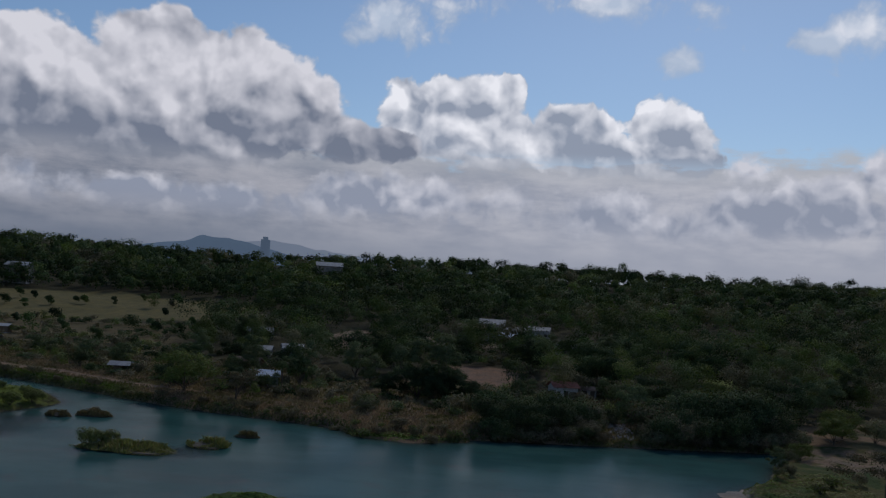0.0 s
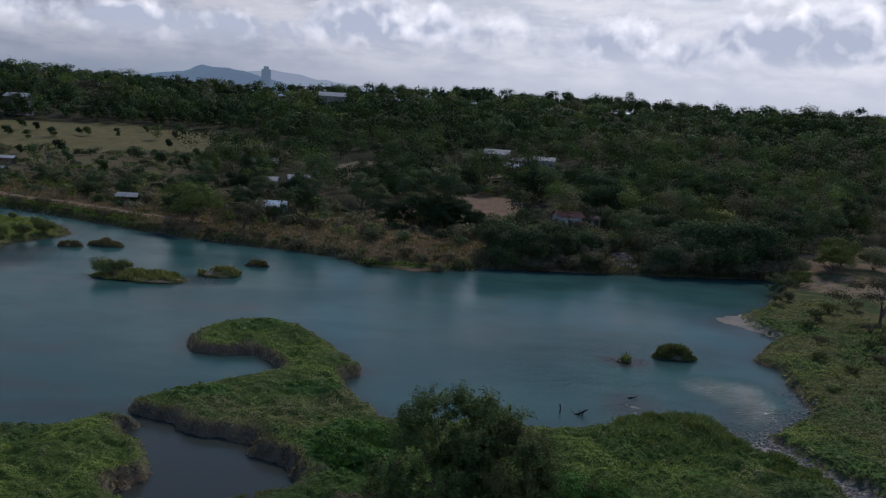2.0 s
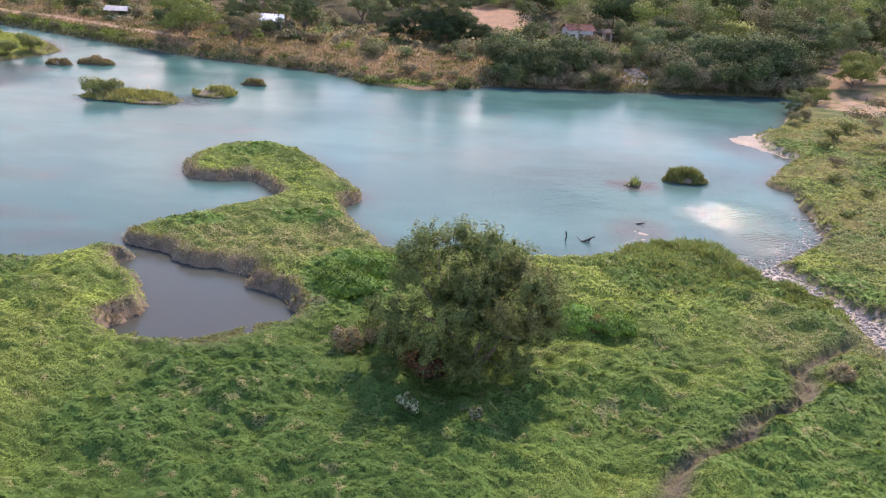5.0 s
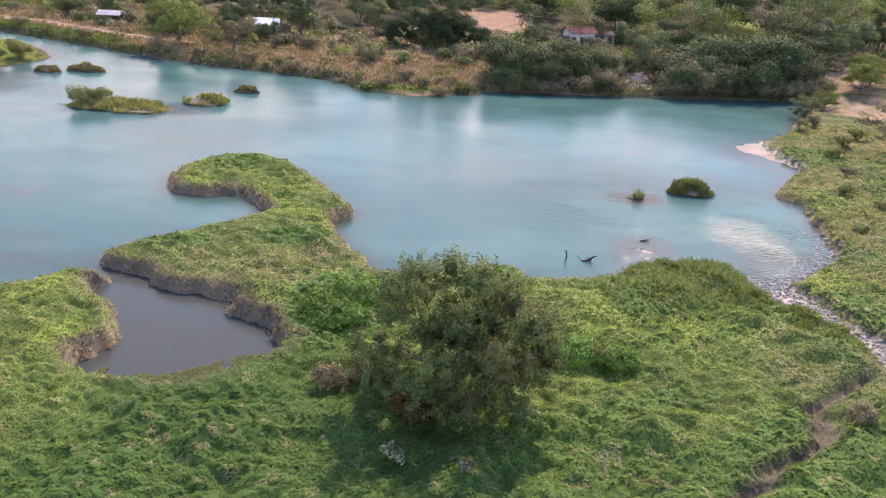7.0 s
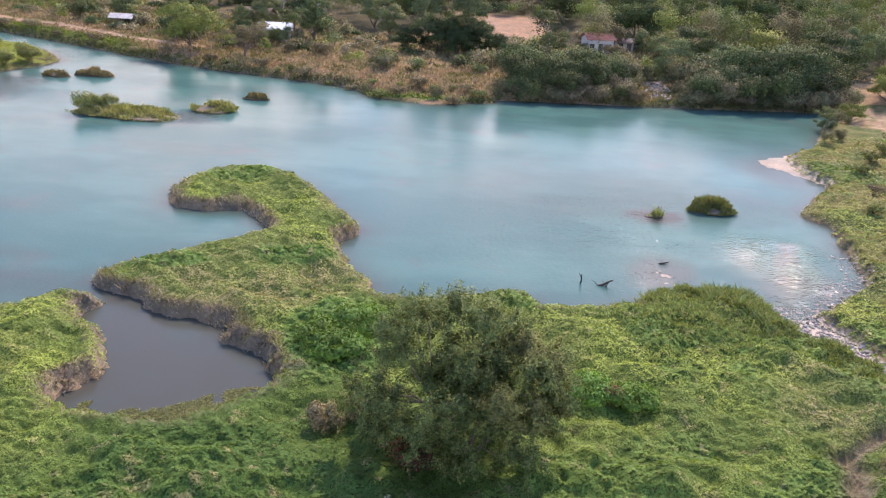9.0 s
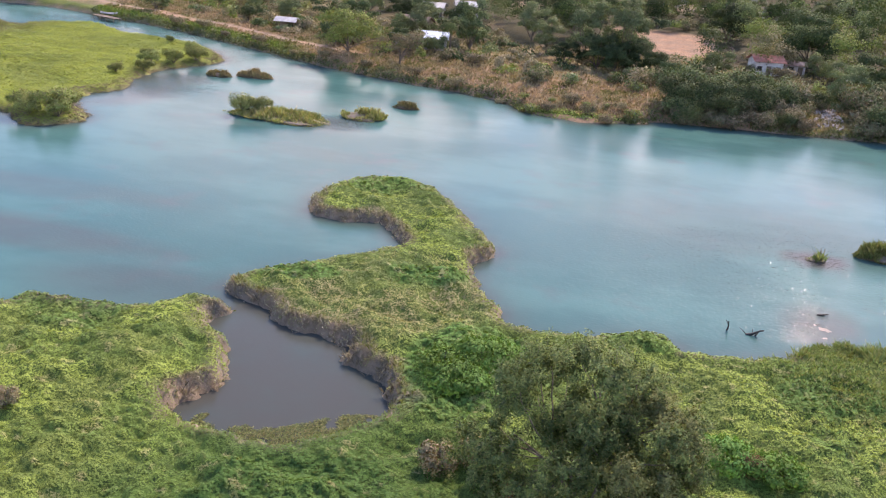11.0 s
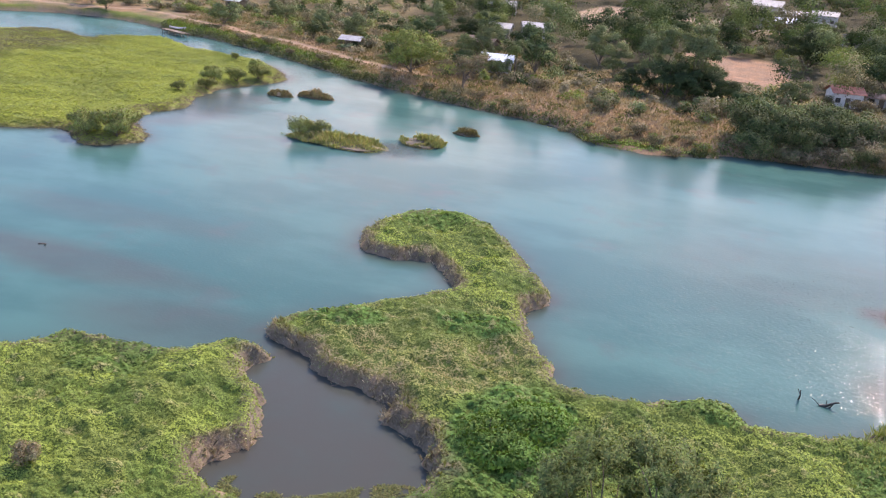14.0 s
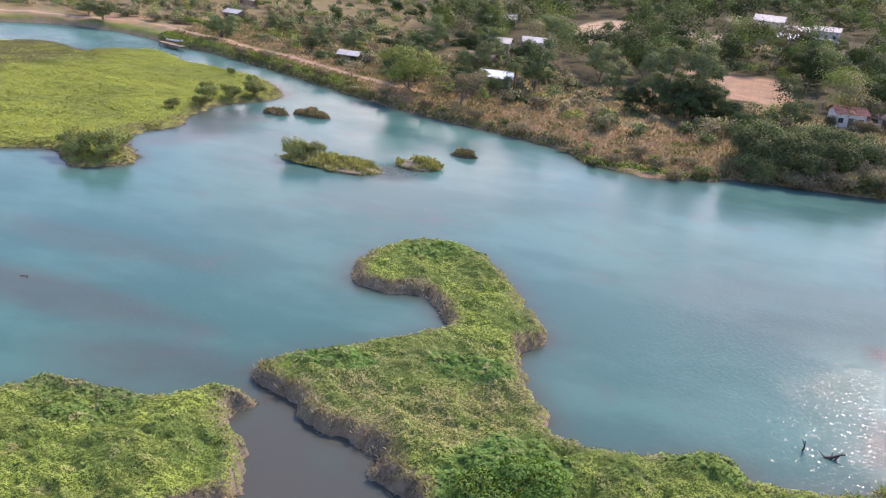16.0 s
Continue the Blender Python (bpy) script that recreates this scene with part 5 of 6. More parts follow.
def build_scrub():
    """Scrub between the village trees, too thick to count."""
    rng = np.random.default_rng(63)
    p = np.array(scrub)
    z = ground_parts(p[:, 0], p[:, 1])[0]
    where, face, col, bulge = [], [], [], []
    for (x, y), base in zip(p, z):
        r, h = rng.uniform(1.3, 3.2), rng.uniform(1.2, 4.2)
        pal = np.array((DARK_LEAF, MID_LEAF, GREY_LEAF, GREY_LEAF, PALE_LEAF)[rng.integers(0, 5)]) * rng.uniform(0.8, 1.2)
        for q in range(5):
            turn, out = q * 2.4 + rng.uniform(0, 1), r * 0.7 * np.sqrt(q / 5)
            d = rng.normal(size=(44, 3))
            d /= np.linalg.norm(d, axis=1, keepdims=True)
            d[:, 2] = np.abs(d[:, 2])
            c = np.array([x + np.cos(turn) * out, y + np.sin(turn) * out, base + h * rng.uniform(0.1, 0.5)])
            where.append(c + d * (r * 0.55, r * 0.55, h * 0.5) * rng.uniform(0.6, 1.1, (44, 1)))
            face.append(d + rng.normal(0, 0.28, (44, 3)))
            bulge.append(d)
            col.append(pal[rng.integers(0, 3)] * rng.normal(1, 0.14, (44, 1)).clip(0.5, 1.6))
    where, face, col, bulge = np.concatenate(where), np.concatenate(face), np.concatenate(col), np.concatenate(bulge)
    n = len(where)
    v, f = leaf_cloud(where, face, rng.uniform(0.3, 0.65, n), rng.uniform(0.4, 0.8, n), 64)
    tagged(link_mesh("scrub", v, f, FOLIAGE, np.repeat(col, 4, 0), normals=rounded_shade(bulge, bulge, rng)), "mixed green and grey scrub between the village trees", "scrub", kind="stuff")


build_scrub()
for k in range(34):
    x = -120 + 118 * (k + rng.uniform(-0.5, 0.5)) / 34
    plants.put("lowbush" if k % 3 else "greybush", x, np.interp(x, BANK_X, BANK_Y) + rng.uniform(0.4, 3.0), rng.uniform(0.35, 0.75), group="bushes at the far waterline")
for x, y, kind, size in ((-21, 164.5, "lowbush", 1.0), (-8, 163.6, "greybush", 0.6), (-18, 165.5, "greybush", 0.6), (-11, 166, "bush", 0.6), (-4, 167.5, "lowbush", 1.0),
                         (55, 163, "acacia", 0.42), (58, 166, "bush", 0.7), (61, 168, "pale", 0.45), (50, 147, "bush", 0.45), (53, 149.5, "bush", 0.5),
                         (61.5, 133, "rain", 1.15), (66, 182, "bush", 1.0), (74, 186, "pale", 0.7), (84, 190, "bush", 1.2), (92, 184, "acacia", 0.7),
                         (54, 118, "lowbush", 0.9), (57, 121, "lowbush", 0.8), (50, 101, "lowbush", 0.8), (62, 116, "lowbush", 1.0),
                         (44, 110, "lowbush", 0.7), (46, 104, "lowbush", 0.6), (41, 96, "lowbush", 0.6), (49, 128, "lowbush", 0.8), (47, 118, "greybush", 0.4), (53, 136, "lowbush", 0.9),
                         (43, 86, "lowbush", 0.6), (40, 78, "greybush", 0.35), (52, 110, "greybush", 0.45), (58, 128, "greybush", 0.5), (46, 92, "greybush", 0.35),
                         (57, 142, "lowbush", 1.0), (63, 146, "greybush", 0.6), (31, 46, "lowbush", 1.1), (34, 50, "lowbush", 0.9), (30, 40, "lowbush", 1.0)):
    plants.put(kind, x, y, size, group="bushes of the eastern bank")
for x, y, size in ((-85, 118, 1.6), (-81.5, 119, 1.9), (-79.3, 117.5, 1.3), (-87, 121, 1.2), (-81, 122, 1.4), (-83.4, 116.5, 1.2), (-91, 158, 1.2), (-93, 163, 1.5), (-91, 168, 1.5),
                   (-89, 173, 1.5), (-91, 178, 1.3), (-97, 186, 1.0), (-99, 172, 1.0), (-105, 191, 0.8), (-93, 152, 1.0)):
    plants.put("reedbush", x, y, size * 0.75, group="bushes of the marsh island")


def build_woods():
    """The woods of the rising ground behind the village, up to the ridge."""
    rng = np.random.default_rng(71)
    gx, gy = np.meshgrid(np.arange(-620, 350, 9.0), np.arange(205, 680, 9.0))
    x, y = gx.ravel() + rng.uniform(-4.6, 4.6, gx.size), gy.ravel() + rng.uniform(-4.6, 4.6, gx.size)
    s = past_bank(x, y)
    n1, stand = fbm(x * 0.02, y * 0.02, 181, 3), fbm(x * 0.03 + 9, y * 0.03, 187, 3)
    keep = (x > np.where(y > 430, -0.64, -0.98) * y) & (x < 0.48 * y + 25) & (s > np.where(x > 5, 30, 50) + 40 * n1) & (n1 < 0.74)
    field = np.hypot((x + 187) / 84, (y - 405) / 58) < 1.0
    keep &= ~field | ((np.abs(y - 402 - 0.1 * (x + 187)) < 5) & (rng.uniform(0, 1, len(x)) < 0.7) & (x > -215)) | (rng.uniform(0, 1, len(x)) < 0.05)
    keep &= ~((np.abs(x + 2) < 15) & (np.abs(y - 248) < 22)) & (np.hypot((x + 47) / 12, (y - 328) / 40) > 1)
    keep &= (np.hypot(x / 38, (y - 330) / 17) > 1) & (np.hypot((x - 76) / 10, (y - 274) / 10) > 1)
    keep &= (np.hypot((x + 60) / 14, (y - 235) / 34) > 1) & (np.hypot((x - 31) / 9, (y - 302) / 18) > 1)
    keep &= (y < 300) | (np.hypot((x - 20) / 34, (y - 350) / 22) > 0.9)
    pasture = (x < -92 - 0.12 * (y - 250)) & (x > -330) & (y < 362)
    keep &= ~pasture | (rng.uniform(0, 1, len(x)) < 0.16)
    field |= pasture
    x, y, s, stand, field = x[keep], y[keep], s[keep], stand[keep], field[keep]
    z = ground_parts(x, y)[0]
    where, face, col, size, bulge, whole = [], [], [], [], [], []
    olive = [(0.05, 0.085, 0.03), (0.07, 0.11, 0.036), (0.1, 0.13, 0.045)]
    stands = [[DARK_LEAF, DARK_LEAF, olive], [DARK_LEAF, MID_LEAF, olive], [olive, MID_LEAF, DARK_LEAF], [MID_LEAF, PALE_LEAF, olive, GREY_LEAF]]
    for k in range(len(x)):
        r = 3.6 + 5.2 * rng.uniform() ** 1.8
        h = (3.6 + 1.05 * r) * rng.uniform(0.85, 1.2)
        if rng.uniform() < 0.05:
            h, r = h * 1.35, r * 0.75
        if field[k]:
            h, r = h * 0.5, r * 0.5
        r = min(r, 4.9) if y[k] < 300 else r
        clumps, per, big = (12, 110, 0.36) if y[k] < 300 else (11, 42, 0.58) if y[k] < 430 else (10, 24, 1.05) if y[k] < 560 else (10, 22, 1.2)
        kinds = stands[int(np.clip((stand[k] - 0.34) / 0.32 * 4, 0, 3))]
        pal = np.array(kinds[rng.integers(0, len(kinds))]) * (0.92, 1.0, 0.92) * rng.uniform(0.5, 1.3)
        heart = np.array([x[k], y[k], z[k] + h * 0.5])
        for q in range(clumps):
            turn, out = q * 2.4 + rng.uniform(0, 1), r * 0.6 * np.sqrt(q / clumps) * rng.uniform(0.75, 1.1)
            c = np.array([x[k] + np.cos(turn) * out, y[k] + np.sin(turn) * out, z[k] + h * (0.80 - 0.42 * (out / r) ** 2) * rng.uniform(0.8, 1.05)])
            if q % 3 == 2:
                c[2] = z[k] + h * rng.uniform(0.25, 0.5)
            d = rng.normal(size=(per, 3))
            d /= np.linalg.norm(d, axis=1, keepdims=True)
            d[:, 2] = np.abs(d[:, 2] + 0.2) * np.where(rng.uniform(0, 1, per) < 0.8, 1, -1)
            p = c + d * r * rng.uniform(0.34, 0.52, (per, 1)) * (1, 1, 0.85)
            where.append(p)
            face.append(d + rng.normal(0, 0.22, (per, 3)))
            bulge.append(d)
            whole.append((p - heart) / (r, r, h * 0.5))
            col.append(pal[rng.integers(0, 3)] * rng.uniform(0.9, 1.1) * rng.normal(1, 0.1, (per, 1)).clip(0.6, 1.5))
            size.append(np.full(per, big))
    where, face, col, size = np.concatenate(where), np.concatenate(face), np.concatenate(col), np.concatenate(size)
    v, f = leaf_cloud(where, face, size * rng.uniform(0.7, 1.4, len(size)), rng.uniform(0.5, 0.9, len(size)), 73)
    ob = link_mesh("far_woods", v, f, FOLIAGE, np.repeat(col, 4, 0), normals=rounded_shade(np.concatenate(bulge), np.concatenate(whole), rng))
    tagged(ob, "dark mixed tropical woods covering the rising ground", "woods", kind="stuff")


build_woods()


# ---------------------------------------------------------------- the big tree by the pond
def feathery_tree():
    """Many-stemmed tree with fine drooping sprays that fill a rounded, lobed crown."""
    rng = np.random.default_rng(81)
    root = new("feathery_tree")
    root.location = (0.1, 50.8, ground_at(0.1, 50.8) - 0.1)
    wood, stems = [], []
    for k in range(10):
        turn = k * 2.4 + rng.uniform(-0.25, 0.25)
        lean = rng.uniform(0.2, 0.6) if k else 0.03
        way = np.array([np.cos(turn) * lean, np.sin(turn) * lean, 1.0])
        stem = limb((rng.normal(0, 0.25), rng.normal(0, 0.25), -0.2), way / np.linalg.norm(way), rng.uniform(4.8, 6.8) if k else 8.4, 0.10, rng, 9)
        stems.append(stem)
        wood.append(tube(stem, np.linspace(0.16, 0.03, 10), 6))
    nodes = np.concatenate([s[2:] for s in stems])
    where, face, warm, bulge, whole = [], [], [], [], []
    heart = np.array([0.35, 0.2, 4.6])
    for q in range(60):
        up, turn = 1 - 1.85 * (q + 0.5) / 60, q * 2.4
        flat = np.sqrt(max(0.0, 1 - up * up))
        reach = rng.uniform(0.45, 1.12) if q % 5 else rng.uniform(0.15, 0.45)
        low = 1 - 0.12 * step(np.array(-up), 0.2, 0.9)
        centre = heart + np.array([np.cos(turn) * flat * 6.2 * low, np.sin(turn) * flat * 5.2 * low, up * 4.9]) * reach
        centre[2] = max(centre[2], rng.uniform(0.7, 1.5))
        wide, tall = rng.uniform(0.9, 1.7), rng.uniform(0.9, 1.7)
        start = nodes[np.argmin(np.linalg.norm(nodes - centre * (0.6, 0.6, 0.75), axis=1))]
        way = centre - start
        length = np.linalg.norm(way) + 1e-6
        wood.append(tube(limb(start, way / length, length, 0.08, rng, 5), np.linspace(0.05, 0.015, 6), 4))
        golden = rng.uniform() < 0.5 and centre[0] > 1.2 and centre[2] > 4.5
        for k in range(22):
            d = rng.normal(size=3)
            d /= np.linalg.norm(d)
            d[2] = d[2] if d[2] > -0.5 else -d[2]
            tip = centre + d * (wide, wide, tall) * rng.uniform(0.45, 1.0)
            out = d * (0.8, 0.8, 0.5) + rng.normal(0, 0.3, 3) + (0, 0, 0.45)
            twig = limb(tip - 0.45 * out / np.linalg.norm(out), out / np.linalg.norm(out), rng.uniform(0.7, 1.5), 0.2, rng, 6)
            if k % 5 == 0:
                wood.append(tube(twig, np.linspace(0.014, 0.005, 7), 3))
            m = 92
            s = rng.uniform(0, 6, m)
            p = np.stack([np.interp(s, range(7), twig[:, a]) for a in range(3)], 1) + rng.normal(0, 0.12, (m, 3))
            p[:, 2] -= 0.07 * s * rng.uniform(0, 1, m)
            where.append(p)
            face.append(rng.normal(0, 0.5, (m, 3)) + d * 0.6 + (0, 0, 0.5))
            bulge.append(np.tile(d, (m, 1)))
            whole.append((p - heart) / (6.2, 5.2, 4.9))
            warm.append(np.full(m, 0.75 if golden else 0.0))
    v, f = joined(wood)
    link_mesh("trunk", v, f, BARK, None, root, True, "dark clustered stems and limbs")
    where, face, warm = np.concatenate(where), np.concatenate(face), np.concatenate(warm)
    keep = where[:, 2] > 0.1
    where, face, warm, bulge, whole = where[keep], face[keep], warm[keep], np.concatenate(bulge)[keep], np.concatenate(whole)[keep]
    n = len(where)
    v, f = leaf_cloud(where, face, rng.uniform(0.12, 0.25, n), np.full(n, 0.36), 83)
    col = tints([(0.075, 0.118, 0.044), (0.115, 0.165, 0.06), (0.165, 0.21, 0.075)], (3, 3, 3), n, rng, 0.16)
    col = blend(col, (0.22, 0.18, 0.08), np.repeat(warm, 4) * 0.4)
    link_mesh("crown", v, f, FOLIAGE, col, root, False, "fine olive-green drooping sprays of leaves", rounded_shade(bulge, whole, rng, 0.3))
    return tagged(root, "large many-stemmed tree with fine olive leaves on the meadow", "tree")


feathery_tree()
plants.makers["nearbush"] = lambda: shrub("bush", 56, 1.6, 1.3, 2600, 0.14, GREY_LEAF + [(0.16, 0.12, 0.07)], (2, 2, 1, 2), "brownish low bush under the big tree")
plants.makers["vinebush"] = lambda: shrub("bush", 57, 0.75, 1.9, 3200, 0.17, [(0.075, 0.17, 0.04), (0.11, 0.21, 0.05)], (1, 1), "lush green creeper heaped over a stump")
plants.makers["palebush"] = lambda: shrub("bush", 58, 1.7, 0.8, 1100, 0.2, [(0.3, 0.33, 0.22), (0.12, 0.15, 0.06), (0.07, 0.1, 0.03)], (2, 1, 1), "pale-leaved shrub in the tree's shade")
plants.makers["redbush"] = lambda: shrub("bush", 59, 1.5, 1.5, 2200, 0.15, [(0.2, 0.08, 0.05), (0.13, 0.075, 0.045), (0.08, 0.07, 0.035)], (1, 2, 2), "reddish withered bush at the tree's foot")
for kind, x, y, size in (("nearbush", -8.2, 53.2, 1.1), ("nearbush", -6.4, 54.3, 0.95), ("nearbush", -5.0, 52.4, 1.0), ("redbush", -2.2, 49.6, 1.25), 
                         ("palebush", -3.2, 44.1, 0.9), ("palebush", 0.6, 43.0, 0.6), ("vinebush", 7.6, 59.4, 1.1), ("vinebush", 10.2, 59.2, 1.0), ("redbush", 8.9, 59.0, 0.6),
                         ("vinebush", -9.0, 62.2, 1.2), ("vinebush", -10.4, 63.8, 1.2), ("vinebush", -8.2, 66.5, 1.3),
                         ("nearbush", -33.0, 49.5, 0.8), ("nearbush", 24.5, 52.5, 0.9)):
    plants.put(kind, x, y, size, group="bushes of the meadow")


# ---------------------------------------------------------------- reeds and islets
REED = [(0.13, 0.17, 0.06), (0.175, 0.215, 0.075), (0.23, 0.24, 0.1)]
TAN_REED = [(0.24, 0.25, 0.09), (0.33, 0.29, 0.14), (0.2, 0.23, 0.07)]


def reed_belt():
    """A ragged belt of reeds along the meadow's north-eastern shore."""
    rng = np.random.default_rng(301)
    line = np.array([(14.8, 79.0), (16.2, 80.4), (18, 81.2), (20, 80.0), (22.6, 79.9), (24, 77.2), (24.9, 74.2), (27, 71.2), (28.6, 68.6), (29.2, 65.5)])
    n = 17000
    s = rng.uniform(0, len(line) - 1, n)
    x = np.interp(s, range(len(line)), line[:, 0]) + rng.normal(-0.5, 0.75, n)
    y = np.interp(s, range(len(line)), line[:, 1]) + rng.normal(-0.7, 0.75, n)
    more = 5000
    x, y = np.r_[x, rng.normal(17.5, 3.2, more)], np.r_[y, rng.normal(72, 3.2, more)]
    k = NEAR(x, y) > -0.1
    x, y, tall = x[k], y[k], (np.arange(n + more) < n)[k]
    z = ground_parts(x, y)[0]
    h = np.where(tall, 0.3 + 0.75 * step(fbm(x * 0.4, y * 0.4, 303, 3), 0.3, 0.68), 0.4) * rng.uniform(0.55, 1.1, len(x))
    h *= np.where(y < 72.5, 0.7, 1.0)
    v, f = blade_cloud(np.c_[x, y, z - 0.05], h, h * rng.uniform(0.3, 1.1, len(x)), rng.uniform(0.06, 0.13, len(x)), 302)
    tagged(link_mesh("reed_bed", v, f, FOLIAGE, tints(REED, np.ones(3), len(x), rng)), "tall green reeds along the meadow's river edge", "reeds", kind="stuff")


reed_belt()


def islet(x, y, rx, ry, rise, plants_h, count, palette, label, seed):
    """A small river island: a muddy mound with its own growth."""
    rng = np.random.default_rng(seed)
    root = new("islet")
    root.location = (x, y, 0)
    bm = bmesh.new()
    bmesh.ops.create_icosphere(bm, subdivisions=4, radius=1)
    for vert in bm.verts:
        w = 1 + 0.35 * (noise.fractal((vert.co * 1.6 + Vector((seed, 0, 0))), 1.0, 2.0, 3))
        vert.co = Vector((vert.co.x * rx * w, vert.co.y * ry * w, vert.co.z * (rise if vert.co.z > 0 else 0.6) + 0.02 * w))
    tops = [(v.co.x, v.co.y, v.co.z) for v in bm.verts if v.co.z > 0.05]
    me = part("mound", bm, STONE_MUD, root, "wet brown mud mound", True)
    tops = np.array(tops)
    foot = tops[rng.integers(0, len(tops), count)] + rng.normal(0, 0.12, (count, 3)) * (rx * 0.5, ry * 0.5, 0.1)
    inside_r = np.hypot(foot[:, 0] / rx, foot[:, 1] / ry)
    foot[:, 2] = np.maximum(foot[:, 2] - 0.1, 0)
    h = plants_h * np.clip(1.15 - inside_r**2 * 0.65, 0.25, 1.2) * rng.uniform(0.5, 1.15, count) * (0.15 + 1.7 * step(fbm(foot[:, 0] * 0.8, foot[:, 1] * 0.8, seed, 2), 0.25, 0.75))
    v, f = blade_cloud(foot, h, h * rng.uniform(0.2, 0.9, count), rng.uniform(0.07, 0.2, count), seed)
    link_mesh("reeds", v, f, FOLIAGE, tints(palette, np.ones(len(palette)), count, rng), root)
    return tagged(root, label, "island", "river islets")


STONE_MUD = plain_material("brown_mud", (0.09, 0.07, 0.05), (0.16, 0.13, 0.1), 2.0, 0.8, 0, 0.5)
islet(25.5, 108.8, 2.7, 1.5, 0.7, 0.6, 6500, REED + [(0.15, 0.2, 0.07)], "rounded clump of dark green reeds in open water", 401)
islet(18.4, 105.2, 0.9, 0.7, 0.15, 1.0, 160, REED[:2] + [(0.1, 0.09, 0.05)], "sparse tuft of weeds on a wet stone shoal", 402)
islet(-54.8, 137, 7.2, 3.6, 0.6, 0.6, 9000, TAN_REED, "long grassy islet with a bushy end in the river", 403)
islet(-44.3, 144.5, 3.4, 2.6, 0.7, 0.8, 3500, TAN_REED[:1] + TAN_REED, "low rounded grassy islet beside a riffle", 404)
islet(-40.6, 155.6, 1.9, 1.0, 0.5, 0.6, 900, [(0.2, 0.17, 0.09), (0.14, 0.13, 0.06)], "small brownish grass tuft in the river", 405)
islet(-79.2, 164, 2.5, 1.3, 0.65, 0.5, 1800, [(0.26, 0.22, 0.12), (0.2, 0.19, 0.09)], "small brown grassy islet near the marsh", 406)
islet(-73.6, 167, 3.3, 1.4, 0.65, 0.6, 2200, [(0.3, 0.25, 0.14), (0.23, 0.21, 0.1)], "small straw-coloured islet near the far bank", 407)
for x, y, size in ((-60.6, 136.0, 1.5), (-59.0, 137.6, 1.4), (-52.5, 138.0, 1.0), (-55.5, 138.3, 0.95), (-49.8, 138.6, 0.7)):
    ob = plants.put("reedbush", x, y, size * (0.8 if x < -58 else 0.55), group="bushes of the long islet")
    ob.location.z = 0.25


def pond_weeds():
    """Floating weeds along the pond's southern rim."""
    rng = np.random.default_rng(91)
    n = 42000
    x, y = rng.uniform(-24, -12, n), rng.uniform(51.5, 59.5, n)
    k = NEAR(x, y) < 0.2
    edge = 55.3 + 3.6 * step(x, -20.5, -14) + 1.2 * (fbm(x * 0.5, y * 0.5, 191, 3) - 0.5)
    k &= (y < edge) & (fbm(x * 1.0, y * 1.0, 201, 3) > 0.4)
    x, y = x[k], y[k]
    v, f = blade_cloud(np.c_[x, y, 0 * x + 0.01], rng.uniform(0.02, 0.08, len(x)), rng.uniform(0.12, 0.3, len(x)), rng.uniform(0.05, 0.1, len(x)), 92)
    tagged(link_mesh("pond_weeds", v, f, FOLIAGE, tints([(0.14, 0.17, 0.06), (0.2, 0.2, 0.085), (0.12, 0.14, 0.06)], EVEN, len(x), rng)),
           "sparse olive water weeds in the pond's shallows", "water weeds", kind="stuff")
    n = 9000
    x, y = rng.uniform(-24.5, -20.5, n), rng.uniform(83, 89.5, n)
    k = (np.abs((y - 84) - (x + 24.5) * 1.35) < 1.0 + rng.uniform(0, 0.8, n)) & (NEAR(x, y) < 0.3)
    x, y = x[k], y[k]
    v, f = blade_cloud(np.c_[x, y, 0 * x + 0.01], rng.uniform(0.02, 0.08, len(x)), rng.uniform(0.12, 0.3, len(x)), rng.uniform(0.06, 0.12, len(x)), 93)
    tagged(link_mesh("cove_weeds", v, f, FOLIAGE, tints([(0.17, 0.2, 0.075), (0.12, 0.15, 0.06)], (1, 1), len(x), rng)),
           "thin green water weeds in the headland's cove", "water weeds", kind="stuff")


pond_weeds()


# ---------------------------------------------------------------- driftwood and stones
def driftwood(name, x, y, lines, label, z=0.0):
    rng = np.random.default_rng(int(abs(x * 10)))
    root = new(name)
    root.location = (x, y, z)
    for k, (start, way, length, r) in enumerate(lines):
        v, f = tube(limb(start, Vector(way).normalized(), length, 0.16, rng, 6), np.linspace(r, r * 0.35, 7), 6)
        link_mesh("trunk" if k == 0 else "branch", v, f, DEADWOOD, None, root, True)
    return tagged(root, label, "driftwood")


driftwood("snag", 8.8, 82.9, [((0, 0, -0.5), (0.12, 0, 1), 1.5, 0.1), ((0.05, 0, 0.5), (-0.5, 0.1, 0.6), 0.45, 0.05)], "dead upright branch standing in the river")
driftwood("driftwood", 11.0, 82.6, [((-0.7, 0, -0.05), (1, 0.1, 0.15), 1.5, 0.16), ((0, 0, 0), (0.6, 0, 0.7), 0.7, 0.07), ((-0.2, 0, 0), (-0.3, 0.3, 0.6), 0.5, 0.05),
                                    ((-0.6, 0, 0), (-1, 0, 0.05), 1.0, 0.03)], "dark forked driftwood lying in the river")
driftwood("driftwood", 17.2, 89.6, [((-0.5, 0, 0.0), (1, 0, 0.08), 1.0, 0.13), ((0, 0, 0), (0.4, 0.2, 0.3), 0.4, 0.05)], "short dark log on a shoal")
driftwood("driftwood", 16.0, 87.2, [((-0.4, 0, -0.02), (1, 0.2, 0.1), 0.7, 0.06), ((0.3, 0, 0), (0.8, 0.2, 0.1), 0.6, 0.05)], "thin dark sticks on a shoal")
